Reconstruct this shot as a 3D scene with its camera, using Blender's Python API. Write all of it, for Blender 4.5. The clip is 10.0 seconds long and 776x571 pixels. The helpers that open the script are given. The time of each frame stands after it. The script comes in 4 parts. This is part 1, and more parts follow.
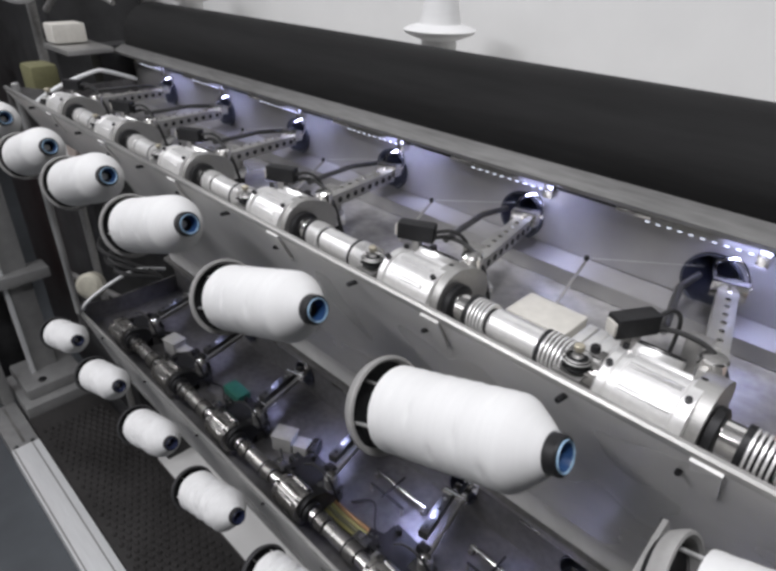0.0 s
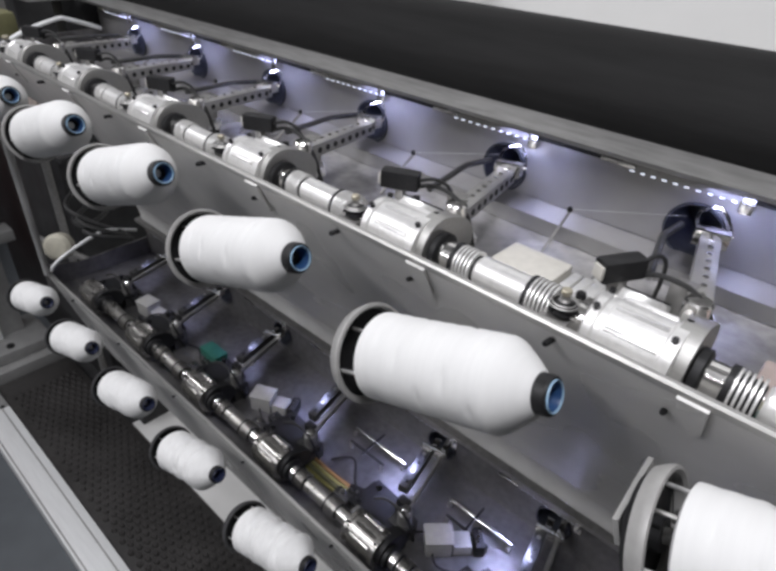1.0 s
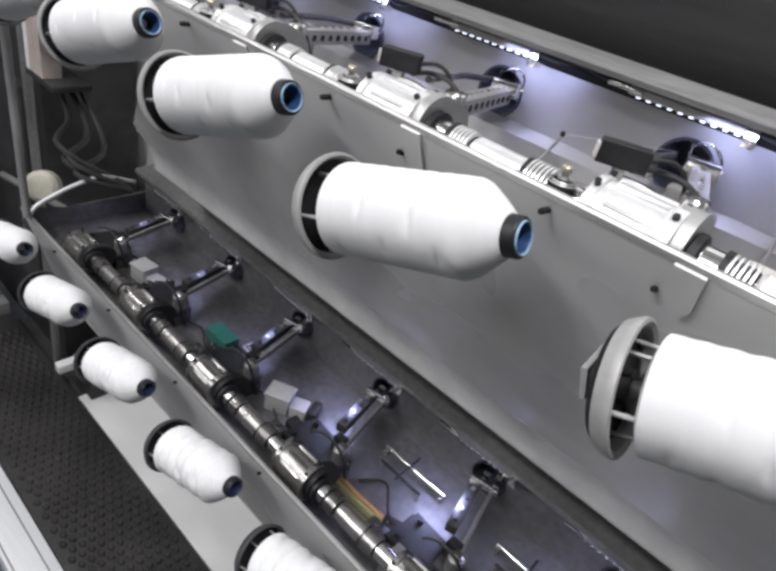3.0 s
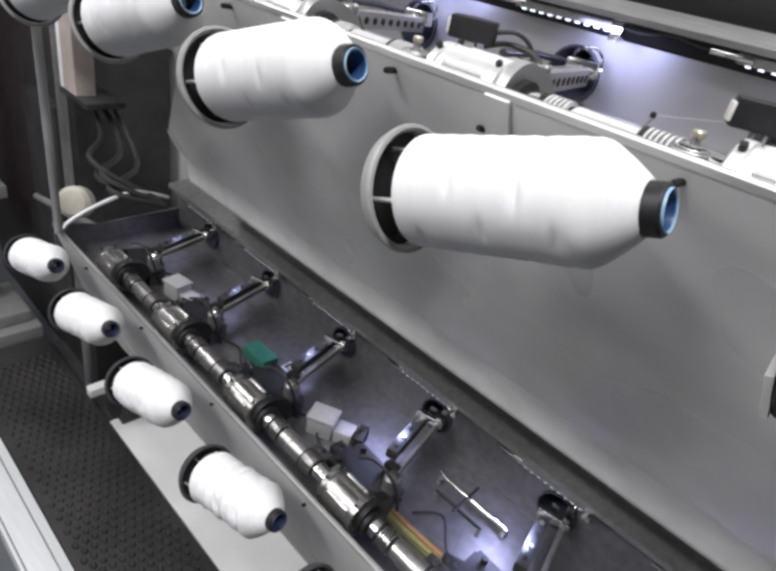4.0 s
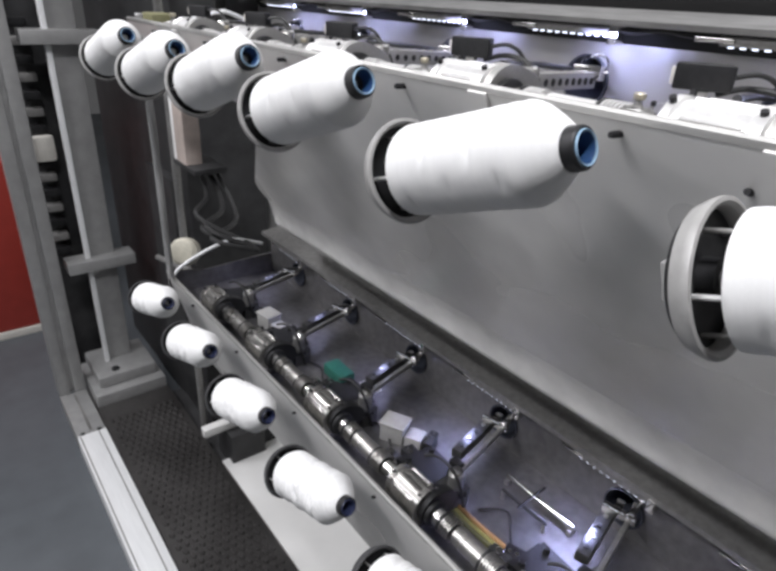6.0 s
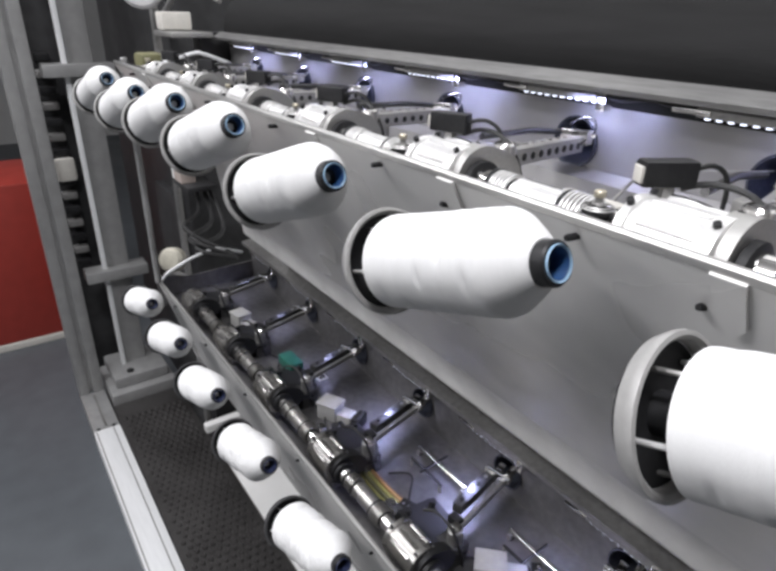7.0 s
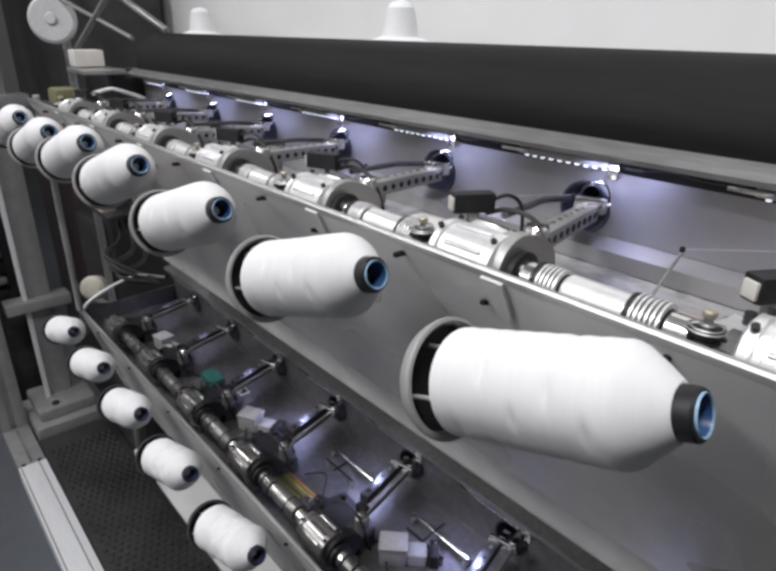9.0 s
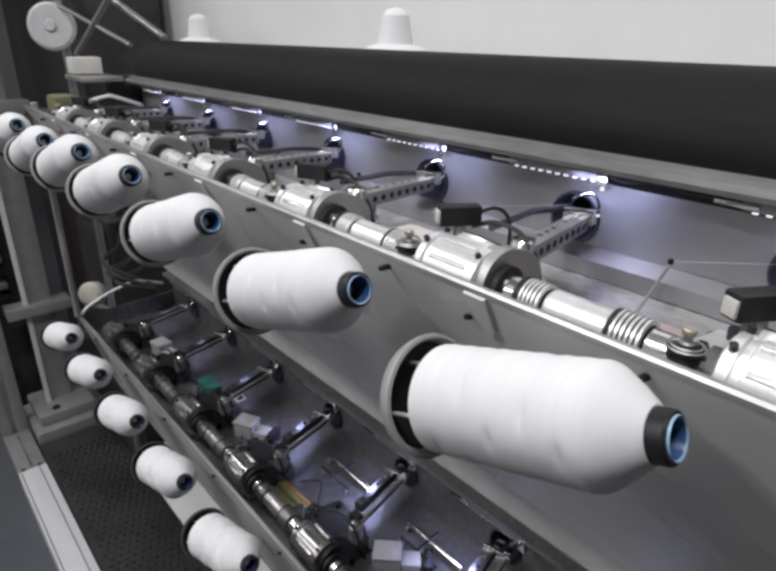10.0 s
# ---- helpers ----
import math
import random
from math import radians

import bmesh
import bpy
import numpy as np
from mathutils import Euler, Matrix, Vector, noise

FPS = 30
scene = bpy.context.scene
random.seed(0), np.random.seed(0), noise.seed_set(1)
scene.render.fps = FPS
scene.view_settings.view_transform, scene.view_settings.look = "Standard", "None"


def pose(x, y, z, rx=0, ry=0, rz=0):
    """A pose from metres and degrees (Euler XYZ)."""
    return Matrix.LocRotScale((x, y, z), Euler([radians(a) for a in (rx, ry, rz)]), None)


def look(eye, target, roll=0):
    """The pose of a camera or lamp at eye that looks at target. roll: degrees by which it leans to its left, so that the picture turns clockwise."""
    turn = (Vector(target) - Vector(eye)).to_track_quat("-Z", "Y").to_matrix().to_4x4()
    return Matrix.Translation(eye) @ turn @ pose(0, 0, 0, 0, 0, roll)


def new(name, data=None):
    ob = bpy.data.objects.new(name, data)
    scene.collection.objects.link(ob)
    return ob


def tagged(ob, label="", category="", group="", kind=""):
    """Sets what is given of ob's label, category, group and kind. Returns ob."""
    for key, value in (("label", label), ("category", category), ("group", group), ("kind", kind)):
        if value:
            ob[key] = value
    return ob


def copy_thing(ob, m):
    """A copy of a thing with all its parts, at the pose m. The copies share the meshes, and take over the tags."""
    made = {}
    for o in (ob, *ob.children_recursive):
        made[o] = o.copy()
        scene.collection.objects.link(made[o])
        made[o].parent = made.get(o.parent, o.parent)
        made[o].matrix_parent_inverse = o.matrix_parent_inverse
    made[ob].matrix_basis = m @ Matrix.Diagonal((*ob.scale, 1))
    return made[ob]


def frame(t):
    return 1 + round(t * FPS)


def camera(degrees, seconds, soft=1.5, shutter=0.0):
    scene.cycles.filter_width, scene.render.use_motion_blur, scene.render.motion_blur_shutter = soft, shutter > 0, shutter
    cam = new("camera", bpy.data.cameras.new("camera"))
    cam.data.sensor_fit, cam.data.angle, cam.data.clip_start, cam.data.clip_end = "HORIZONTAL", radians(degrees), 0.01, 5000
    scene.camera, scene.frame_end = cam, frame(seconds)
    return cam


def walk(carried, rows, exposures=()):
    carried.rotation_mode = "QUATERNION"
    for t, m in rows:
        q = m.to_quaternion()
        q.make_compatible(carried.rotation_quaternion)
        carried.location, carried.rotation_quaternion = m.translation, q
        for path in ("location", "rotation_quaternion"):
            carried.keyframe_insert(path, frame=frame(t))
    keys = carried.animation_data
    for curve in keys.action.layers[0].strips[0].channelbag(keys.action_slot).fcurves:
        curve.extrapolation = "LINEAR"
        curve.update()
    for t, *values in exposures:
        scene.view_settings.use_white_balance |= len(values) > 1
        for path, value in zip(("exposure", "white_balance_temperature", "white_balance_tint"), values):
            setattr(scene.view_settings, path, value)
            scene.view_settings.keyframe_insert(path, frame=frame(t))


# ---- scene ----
cam = camera(66.70, 10.0, soft=3.2)
PATH = [
    (0, (1.0407, -0.1908, 1.3415), (0.3121, 0.5518, 0.7434), 1.53),
    (0.5, (1.0403, -0.1927, 1.3507), (0.3488, 0.5641, 0.7271), 1.58),
    (1, (1.0368, -0.1953, 1.3274), (0.3710, 0.5603, 0.6750), 2.97),
    (1.5, (1.0285, -0.2000, 1.3000), (0.3799, 0.5759, 0.6540), 6.38),
    (2, (0.9801, -0.2203, 1.2994), (0.3912, 0.5929, 0.6422), 12.37),
    (2.5, (0.9310, -0.2202, 1.2730), (0.3499, 0.6097, 0.6299), 14.32),
    (2.7, (0.9127, -0.2218, 1.2638), (0.3344, 0.6118, 0.6229), 14.91),
    (3.8, (0.8443, -0.2052, 1.2091), (0.2021, 0.6070, 0.6025), 12.03),
    (4, (0.8458, -0.2039, 1.2054), (0.1961, 0.6039, 0.6009), 12.03),
    (4.5, (0.8538, -0.1984, 1.2043), (0.1556, 0.5747, 0.6080), 10.56),
    (5, (0.8640, -0.2066, 1.1841), (0.1045, 0.5454, 0.6380), 8.41),
    (5.2, (0.8708, -0.2009, 1.1767), (0.0824, 0.5251, 0.6365), 6.92),
    (6.3, (0.9822, -0.2178, 1.2154), (0.1374, 0.4498, 0.6856), 2.52),
    (6.5, (1.0219, -0.2131, 1.2291), (0.1681, 0.4406, 0.6964), 2.46),
    (7, (1.1002, -0.1767, 1.2361), (0.2140, 0.4534, 0.7285), 1.31),
    (7.5, (1.1540, -0.1832, 1.2611), (0.2949, 0.4901, 0.7623), 1.99),
    (8, (1.1810, -0.1801, 1.2715), (0.3533, 0.5318, 0.7733), 0.75),
    (8.5, (1.1888, -0.1837, 1.2701), (0.3602, 0.5396, 0.7902), 0.43),
    (9, (1.1826, -0.1856, 1.2643), (0.3606, 0.5502, 0.7922), 1.25),
    (9.5, (1.1819, -0.1762, 1.2654), (0.3593, 0.5602, 0.7953), 0.98),
    (10, (1.1872, -0.1762, 1.2705), (0.3599, 0.5567, 0.8029), 1.08),
]
EXPOSURES = [(0.0, -0.49), (1.0, -0.48), (2.0, -0.22), (2.7, -0.11), (3.8, 0.1), (5.2, 0.17), (6.5, 0.19), (7.5, 0.15), (8.0, 0.0), (9.0, -0.29), (10.0, -0.43)]
walk(cam, [(t, look(eye, target, roll)) for t, eye, target, roll in PATH], EXPOSURES)

# ---- light ----
world = bpy.data.worlds.new("world")
scene.world = world
world.use_nodes = True
world.node_tree.nodes["Background"].inputs[0].default_value = (0.75, 0.8, 0.86, 1)
world.node_tree.nodes["Background"].inputs[1].default_value = 0.035


def area_lamp(name, eye, target, size_x, size_y, watts, colour):
    data = bpy.data.lights.new(name, "AREA")
    data.shape, data.size, data.size_y, data.energy, data.color = "RECTANGLE", size_x, size_y, watts, colour
    ob = new(name, data)
    ob.matrix_world = look(eye, target)
    return ob


# unseen lamps at ceiling height, over the aisle, at its far end and behind the machine: two set from cast shadows,
# three added
area_lamp("unseen_light", (1.20, -0.46, 2.85), (0.72, -0.05, 0.8), 0.50, 0.06, 34, (0.962, 0.956, 1.0))
# added to brighten the mat, strip and posts at the far end
area_lamp("unseen_light", (-1.3, -0.85, 2.85), (-1.0, -0.1, 0.0), 1.2, 0.10, 21, (0.962, 0.956, 1.0))
area_lamp("unseen_light", (0.1, -1.65, 2.80), (0.45, 0.08, 0.98), 1.0, 0.10, 36, (0.962, 0.956, 1.0))
# added wide fill, mostly for the front panel
area_lamp("unseen_light", (-1.2, -3.0, 2.6), (0.3, 0.1, 0.9), 2.4, 0.30, 24, (0.962, 0.956, 1.0))
# added to brighten the screen behind the roller
area_lamp("unseen_light", (0.6, 0.40, 2.85), (0.6, 0.46, 1.2), 2.6, 0.12, 0.7, (0.962, 0.956, 1.0))

# ---- materials ----


def material(name, colour, rough=0.5, metal=0.0, vary=0.15, scale=40.0, bump=0.0, bump_scale=200.0, stretch=(1, 1, 1), emit=None, coat=0.0, gloss=0.5):
    """A principled surface with large stains, fine grain and relief in object space."""
    m = bpy.data.materials.new(name)
    m.use_nodes = True
    nt = m.node_tree
    b = nt.nodes["Principled BSDF"]
    b.inputs["Roughness"].default_value, b.inputs["Metallic"].default_value = rough, metal
    b.inputs["Coat Weight"].default_value = coat
    b.inputs["Specular IOR Level"].default_value = gloss
    tc = nt.nodes.new("ShaderNodeTexCoord")
    mp = nt.nodes.new("ShaderNodeMapping")
    mp.inputs["Scale"].default_value = stretch
    nt.links.new(tc.outputs["Object"], mp.inputs[0])
    big, fine = nt.nodes.new("ShaderNodeTexNoise"), nt.nodes.new("ShaderNodeTexNoise")
    big.inputs["Scale"].default_value, fine.inputs["Scale"].default_value = scale * 0.2, scale * 2.5
    big.inputs["Detail"].default_value, fine.inputs["Detail"].default_value = 4, 3
    nt.links.new(mp.outputs[0], big.inputs[0]), nt.links.new(mp.outputs[0], fine.inputs[0])
    add = nt.nodes.new("ShaderNodeMath")
    add.operation = "ADD"
    nt.links.new(big.outputs[0], add.inputs[0]), nt.links.new(fine.outputs[0], add.inputs[1])
    ramp = nt.nodes.new("ShaderNodeMapRange")
    ramp.inputs[1].default_value, ramp.inputs[2].default_value = 0.7, 1.3
    nt.links.new(add.outputs[0], ramp.inputs[0])
    mix = nt.nodes.new("ShaderNodeMix")
    mix.data_type = "RGBA"
    mix.inputs[6].default_value = (*[c * (1 - vary) for c in colour], 1)
    mix.inputs[7].default_value = (*[min(1, c * (1 + vary)) for c in colour], 1)
    nt.links.new(ramp.outputs[0], mix.inputs[0])
    nt.links.new(mix.outputs[2], b.inputs["Base Color"])
    r2 = nt.nodes.new("ShaderNodeMapRange")
    r2.inputs[1].default_value, r2.inputs[2].default_value = 0.3, 0.7
    r2.inputs[3].default_value, r2.inputs[4].default_value = max(0.03, rough * 0.75), min(1, rough * 1.25)
    nt.links.new(big.outputs[0], r2.inputs[0])
    nt.links.new(r2.outputs[0], b.inputs["Roughness"])
    if bump:
        n = nt.nodes.new("ShaderNodeTexNoise")
        n.inputs["Scale"].default_value = bump_scale
        nt.links.new(mp.outputs[0], n.inputs[0])
        bp = nt.nodes.new("ShaderNodeBump")
        bp.inputs["Strength"].default_value, bp.inputs["Distance"].default_value = bump, 0.002
        nt.links.new(n.outputs[0], bp.inputs["Height"])
        nt.links.new(bp.outputs[0], b.inputs["Normal"])
    if emit:
        b.inputs["Emission Color"].default_value = (*emit[0], 1)
        b.inputs["Emission Strength"].default_value = emit[1]
    return m


STEEL = material("brushed_steel", (0.44, 0.435, 0.42), 0.42, 0.75, 0.10, 30, 0.05, 500, (1, 6, 6))
WALL_STEEL = material("tray_steel", (0.36, 0.355, 0.352), 0.40, 0.75, 0.07, 16, 0.03, 400)
TRAY_FLOOR = material("worn_tray_floor", (0.36, 0.355, 0.35), 0.33, 0.7, 0.3, 40, 0.08, 300)
PANEL = material("zinc_panel", (0.70, 0.69, 0.67), 0.30, 0.15, 0.09, 9, 0.03, 300)
STRIP = material("worn_strip", (0.34, 0.335, 0.325), 0.55, 0.2, 0.22, 22, 0.12, 260, (0.5, 2, 2))
FOLD = material("worn_zinc_fold", (0.62, 0.612, 0.595), 0.50, 0.15, 0.14, 14, 0.06, 260)
RIM = material("ring_plastic", (0.34, 0.335, 0.325), 0.4, 0.1, 0.10, 80)
DARK_RIM = material("dark_ring_plastic", (0.06, 0.06, 0.062), 0.4, 0.1, 0.15, 80)
PULLEY = material("pale_plastic", (0.46, 0.455, 0.45), 0.45, 0.1, 0.12, 80)
CHROME = material("chrome", (0.80, 0.79, 0.77), 0.16, 1.0, 0.06, 60)
ALU = material("cast_aluminium", (0.82, 0.815, 0.80), 0.36, 0.6, 0.08, 90, 0.08, 700)
LEDGE = material("scratched_ledge", (0.23, 0.228, 0.222), 0.5, 0.5, 0.25, 35, 0.15, 300, (0.4, 3, 3))
DULL = material("dull_metal", (0.30, 0.295, 0.285), 0.45, 0.7, 0.2, 60, 0.1, 500)
DARK_CHROME = material("dark_chrome", (0.42, 0.41, 0.39), 0.28, 0.9, 0.25, 60)
OILY = material("oily_black_steel", (0.10, 0.10, 0.10), 0.35, 0.7, 0.25, 60, 0.1, 500)
BORE = material("blue_bore", (0.022, 0.065, 0.17), 0.4, 0.0, 0.15, 100)
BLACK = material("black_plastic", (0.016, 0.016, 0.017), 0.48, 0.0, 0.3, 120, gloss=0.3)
THREAD = material("white_thread", (0.72, 0.72, 0.712), 0.75, 0.0, 0.025, 30, 0.25, 900, (0.4, 0.4, 6))
THREAD_LOOSE = material("white_thread_loose", (0.76, 0.76, 0.752), 0.78, 0.0, 0.05, 45, 0.6, 220, (0.8, 0.8, 3))
BLUE = material("blue_plastic", (0.26, 0.40, 0.54), 0.35, 0.0, 0.15, 100)
# the collar's slight blue tint stands for the blue light inside the ports
COLLAR = material("dark_collar", (0.065, 0.07, 0.09), 0.35, 0.5, 0.2, 80)
NAVY = material("navy_plastic", (0.025, 0.032, 0.075), 0.35, 0.0, 0.15, 100)
FLOOR = material("floor_paint", (0.088, 0.097, 0.106), 0.45, 0.0, 0.12, 6, 0.05, 200)
MAT = material("mat_rubber", (0.034, 0.032, 0.031), 0.42, 0.0, 0.3, 30, 0.1, 300)
ALU_STRIP = material("anodised_strip", (0.80, 0.81, 0.81), 0.42, 0.15, 0.06, 20, 0.03, 300, (0.3, 4, 4))
POST = material("grey_post", (0.32, 0.32, 0.315), 0.42, 0.35, 0.12, 12, 0.05, 300)
DARK = material("dark_machine", (0.035, 0.035, 0.036), 0.5, 0.2, 0.4, 10, 0.1, 200)
GREY_BOX = material("grey_plastic", (0.36, 0.355, 0.34), 0.5, 0.0, 0.1, 60)
CREAM = material("off_white_plastic", (0.60, 0.58, 0.53), 0.5, 0.0, 0.08, 60)
WHITE = material("white_sheet", (0.76, 0.755, 0.735), 0.6, 0.0, 0.03, 8)
SCREEN = material("screen_cloth", (0.68, 0.68, 0.665), 0.7, 0.0, 0.04, 5, 0.05, 60)
RED = material("red_paint", (0.30, 0.035, 0.025), 0.45, 0.0, 0.12, 8)
GREEN = material("green_board", (0.022, 0.115, 0.088), 0.45, 0.0, 0.2, 90)
YELLOW = material("yellow_label", (0.30, 0.28, 0.095), 0.55, 0.0, 0.15, 60)
OLIVE = material("olive_plastic", (0.17, 0.165, 0.085), 0.5, 0.0, 0.15, 60)
ORANGE = material("orange_plastic", (0.34, 0.19, 0.08), 0.5, 0.0, 0.15, 60)
BEIGE = material("beige_plastic", (0.42, 0.40, 0.33), 0.5, 0.0, 0.15, 40)
LOW_STEEL = material("dark_steel", (0.17, 0.166, 0.166), 0.42, 0.6, 0.25, 40, 0.08, 300)
ROLLER = material("black_roller", (0.012, 0.012, 0.012), 0.6, 0.0, 0.25, 20, 0.1, 300, (0.3, 3, 3), gloss=0.12)
CEIL = material("ceiling_paint", (0.55, 0.55, 0.54), 0.8, 0.0, 0.05, 3)
LED = material("led_glow", (0.8, 0.85, 1.0), 0.4, 0.0, 0.0, 10, emit=((0.80, 0.85, 1.0), 1.8))
CABLE = material("cable_black", (0.02, 0.02, 0.02), 0.5, 0.0, 0.2, 60)

# ---- mesh helpers ----


def box(bm, lo, hi, bevel=0.0):
    r = bmesh.ops.create_cube(bm, size=1.0)
    c = [(a + b) / 2 for a, b in zip(lo, hi)]
    s = [b - a for a, b in zip(lo, hi)]
    for v in r["verts"]:
        v.co = Vector([c[i] + v.co[i] * s[i] for i in range(3)])
    if bevel:
        edges = list({e for v in r["verts"] for e in v.link_edges})
        bmesh.ops.bevel(bm, geom=edges, offset=bevel, segments=2, affect="EDGES", profile=0.6)


def lathe(bm, profile, m, seg=24, squash=None):
    """Turns (height, radius) pairs about the z axis of the pose m."""
    rings = []
    for h, r in profile:
        if r < 1e-6:
            rings.append([bm.verts.new(m @ Vector((0, 0, h)))])
        else:
            rings.append([bm.verts.new(m @ Vector((r * math.cos(2 * math.pi * i / seg), r * math.sin(2 * math.pi * i / seg), h))) for i in range(seg)])
    for a, b in zip(rings, rings[1:]):
        for i in range(seg):
            j = (i + 1) % seg
            if len(a) == 1 and len(b) == 1:
                continue
            if len(a) == 1:
                bm.faces.new((a[0], b[j], b[i]))
            elif len(b) == 1:
                bm.faces.new((a[i], a[j], b[0]))
            else:
                bm.faces.new((a[i], a[j], b[j], b[i]))


def along(p0, p1):
    """The pose at p0 whose z axis points to p1."""
    d = Vector(p1) - Vector(p0)
    return Matrix.Translation(p0) @ d.to_track_quat("Z", "Y").to_matrix().to_4x4()


def rod(bm, p0, p1, r, seg=12, r1=None):
    n = (Vector(p1) - Vector(p0)).length
    r1 = r if r1 is None else r1
    lathe(bm, [(0, 0), (0, r * 0.85), (0.0012 if n > 0.004 else 0, r), (n - 0.0012 if n > 0.004 else n, r1), (n, r1 * 0.85), (n, 0)], along(p0, p1), seg)


def tube(bm, pts, r, seg=8):
    """A bent round bar through the points."""
    pts = [Vector(p) for p in pts]
    rings = []
    for i, p in enumerate(pts):
        d = (pts[min(i + 1, len(pts) - 1)] - pts[max(i - 1, 0)]).normalized()
        q = d.to_track_quat("Z", "Y")
        rings.append([bm.verts.new(p + q @ Vector((r * math.cos(2 * math.pi * k / seg), r * math.sin(2 * math.pi * k / seg), 0))) for k in range(seg)])
    for a, b in zip(rings, rings[1:]):
        for k in range(seg):
            bm.faces.new((a[k], a[(k + 1) % seg], b[(k + 1) % seg], b[k]))
    bm.faces.new(rings[0][::-1]), bm.faces.new(rings[-1])


def curve_points(pts, n=6):
    """A smooth run through the points."""
    pts = [Vector(p) for p in pts]
    q = [pts[0]] + pts + [pts[-1]]
    out = []
    for i in range(len(pts) - 1):
        a, b, c, d = q[i:i + 4]
        for k in range(n):
            t = k / n
            out.append(0.5 * ((2 * b) + (c - a) * t + (2 * a - 5 * b + 4 * c - d) * t * t + (3 * b - a - 3 * c + d) * t ** 3))
    return out + [pts[-1]]


def prism(bm, outline, x0, x1):
    """A sheet profile of (y, z) pairs drawn out along x."""
    a = [bm.verts.new((x0, y, z)) for y, z in outline]
    b = [bm.verts.new((x1, y, z)) for y, z in outline]
    n = len(outline)
    for i in range(n):
        bm.faces.new((a[i], a[(i + 1) % n], b[(i + 1) % n], b[i]))
    bm.faces.new(a[::-1]), bm.faces.new(b)


def slab(bm, pts, thick):
    """A plate with the outline pts and the thickness behind them, against their normal."""
    pts = [Vector(p) for p in pts]
    n = (pts[1] - pts[0]).cross(pts[2] - pts[0]).normalized()
    a = [bm.verts.new(p) for p in pts]
    b = [bm.verts.new(p - n * thick) for p in pts]
    k = len(pts)
    bm.faces.new(a), bm.faces.new(b[::-1])
    for i in range(k):
        bm.faces.new((a[i], b[i], b[(i + 1) % k], a[(i + 1) % k]))


def part(name, bm, mat, parent=None, label="", smooth=True):
    me = bpy.data.meshes.new(name)
    bmesh.ops.recalc_face_normals(bm, faces=bm.faces[:])
    bm.to_mesh(me)
    bm.free()
    me.materials.append(mat)
    if smooth:
        me.shade_auto_smooth(angle=radians(35)) if hasattr(me, "shade_auto_smooth") else None
        for p in me.polygons:
            p.use_smooth = True
        me.set_sharp_from_angle(angle=radians(32))
    ob = new(name, me)
    if parent is not None:
        ob.parent = parent
    if label:
        ob["label"] = label
    return ob


def made(fn, *args):
    bm = bmesh.new()
    fn(bm, *args)
    return bm


# ---- the plan, in metres: x along the machine, y away from the aisle, z up from the mat ----
PITCH = 0.16
X_END = 0.03                    # far end of both trays
X_NEAR = 1.75                   # near end, behind the camera
LIP_Y, LIP_Z = 0.040, 1.154     # front lip of the upper tray
TRAY = 0.175                    # lip to ledge
LOW = Vector((-0.036, 0.016, -0.388))   # from the upper tray to the lower one
AXIS = Vector((0.947, 0.043, 0.317)).normalized()   # the way that a spool points
FLOOR_Z = -0.05

# ---- the hall ----


def hall():
    bm = bmesh.new()
    box(bm, (-6, -5, FLOOR_Z - 0.1), (5, 5, FLOOR_Z))
    tagged(part("floor", bm, FLOOR), "grey-blue painted concrete floor of the hall", "floor", kind="structure")
    bm = bmesh.new()
    box(bm, (-6, -5, 3.0), (5, 5, 3.1))
    tagged(part("ceiling", bm, CEIL), "plain pale hall ceiling", "ceiling", kind="structure")
    for name, lo, hi in (("wall_north", (-6, 4.9, FLOOR_Z), (5, 5, 3.0)), ("wall_south", (-6, -5, FLOOR_Z), (5, -4.9, 3.0)),
                         ("wall_west", (-6, -4.9, FLOOR_Z), (-5.9, 4.9, 3.0)), ("wall_east", (4.9, -4.9, FLOOR_Z), (5, 4.9, 3.0))):
        bm = bmesh.new()
        box(bm, lo, hi)
        tagged(part(name, bm, CEIL), "plain pale hall wall", "wall", kind="structure")


hall()


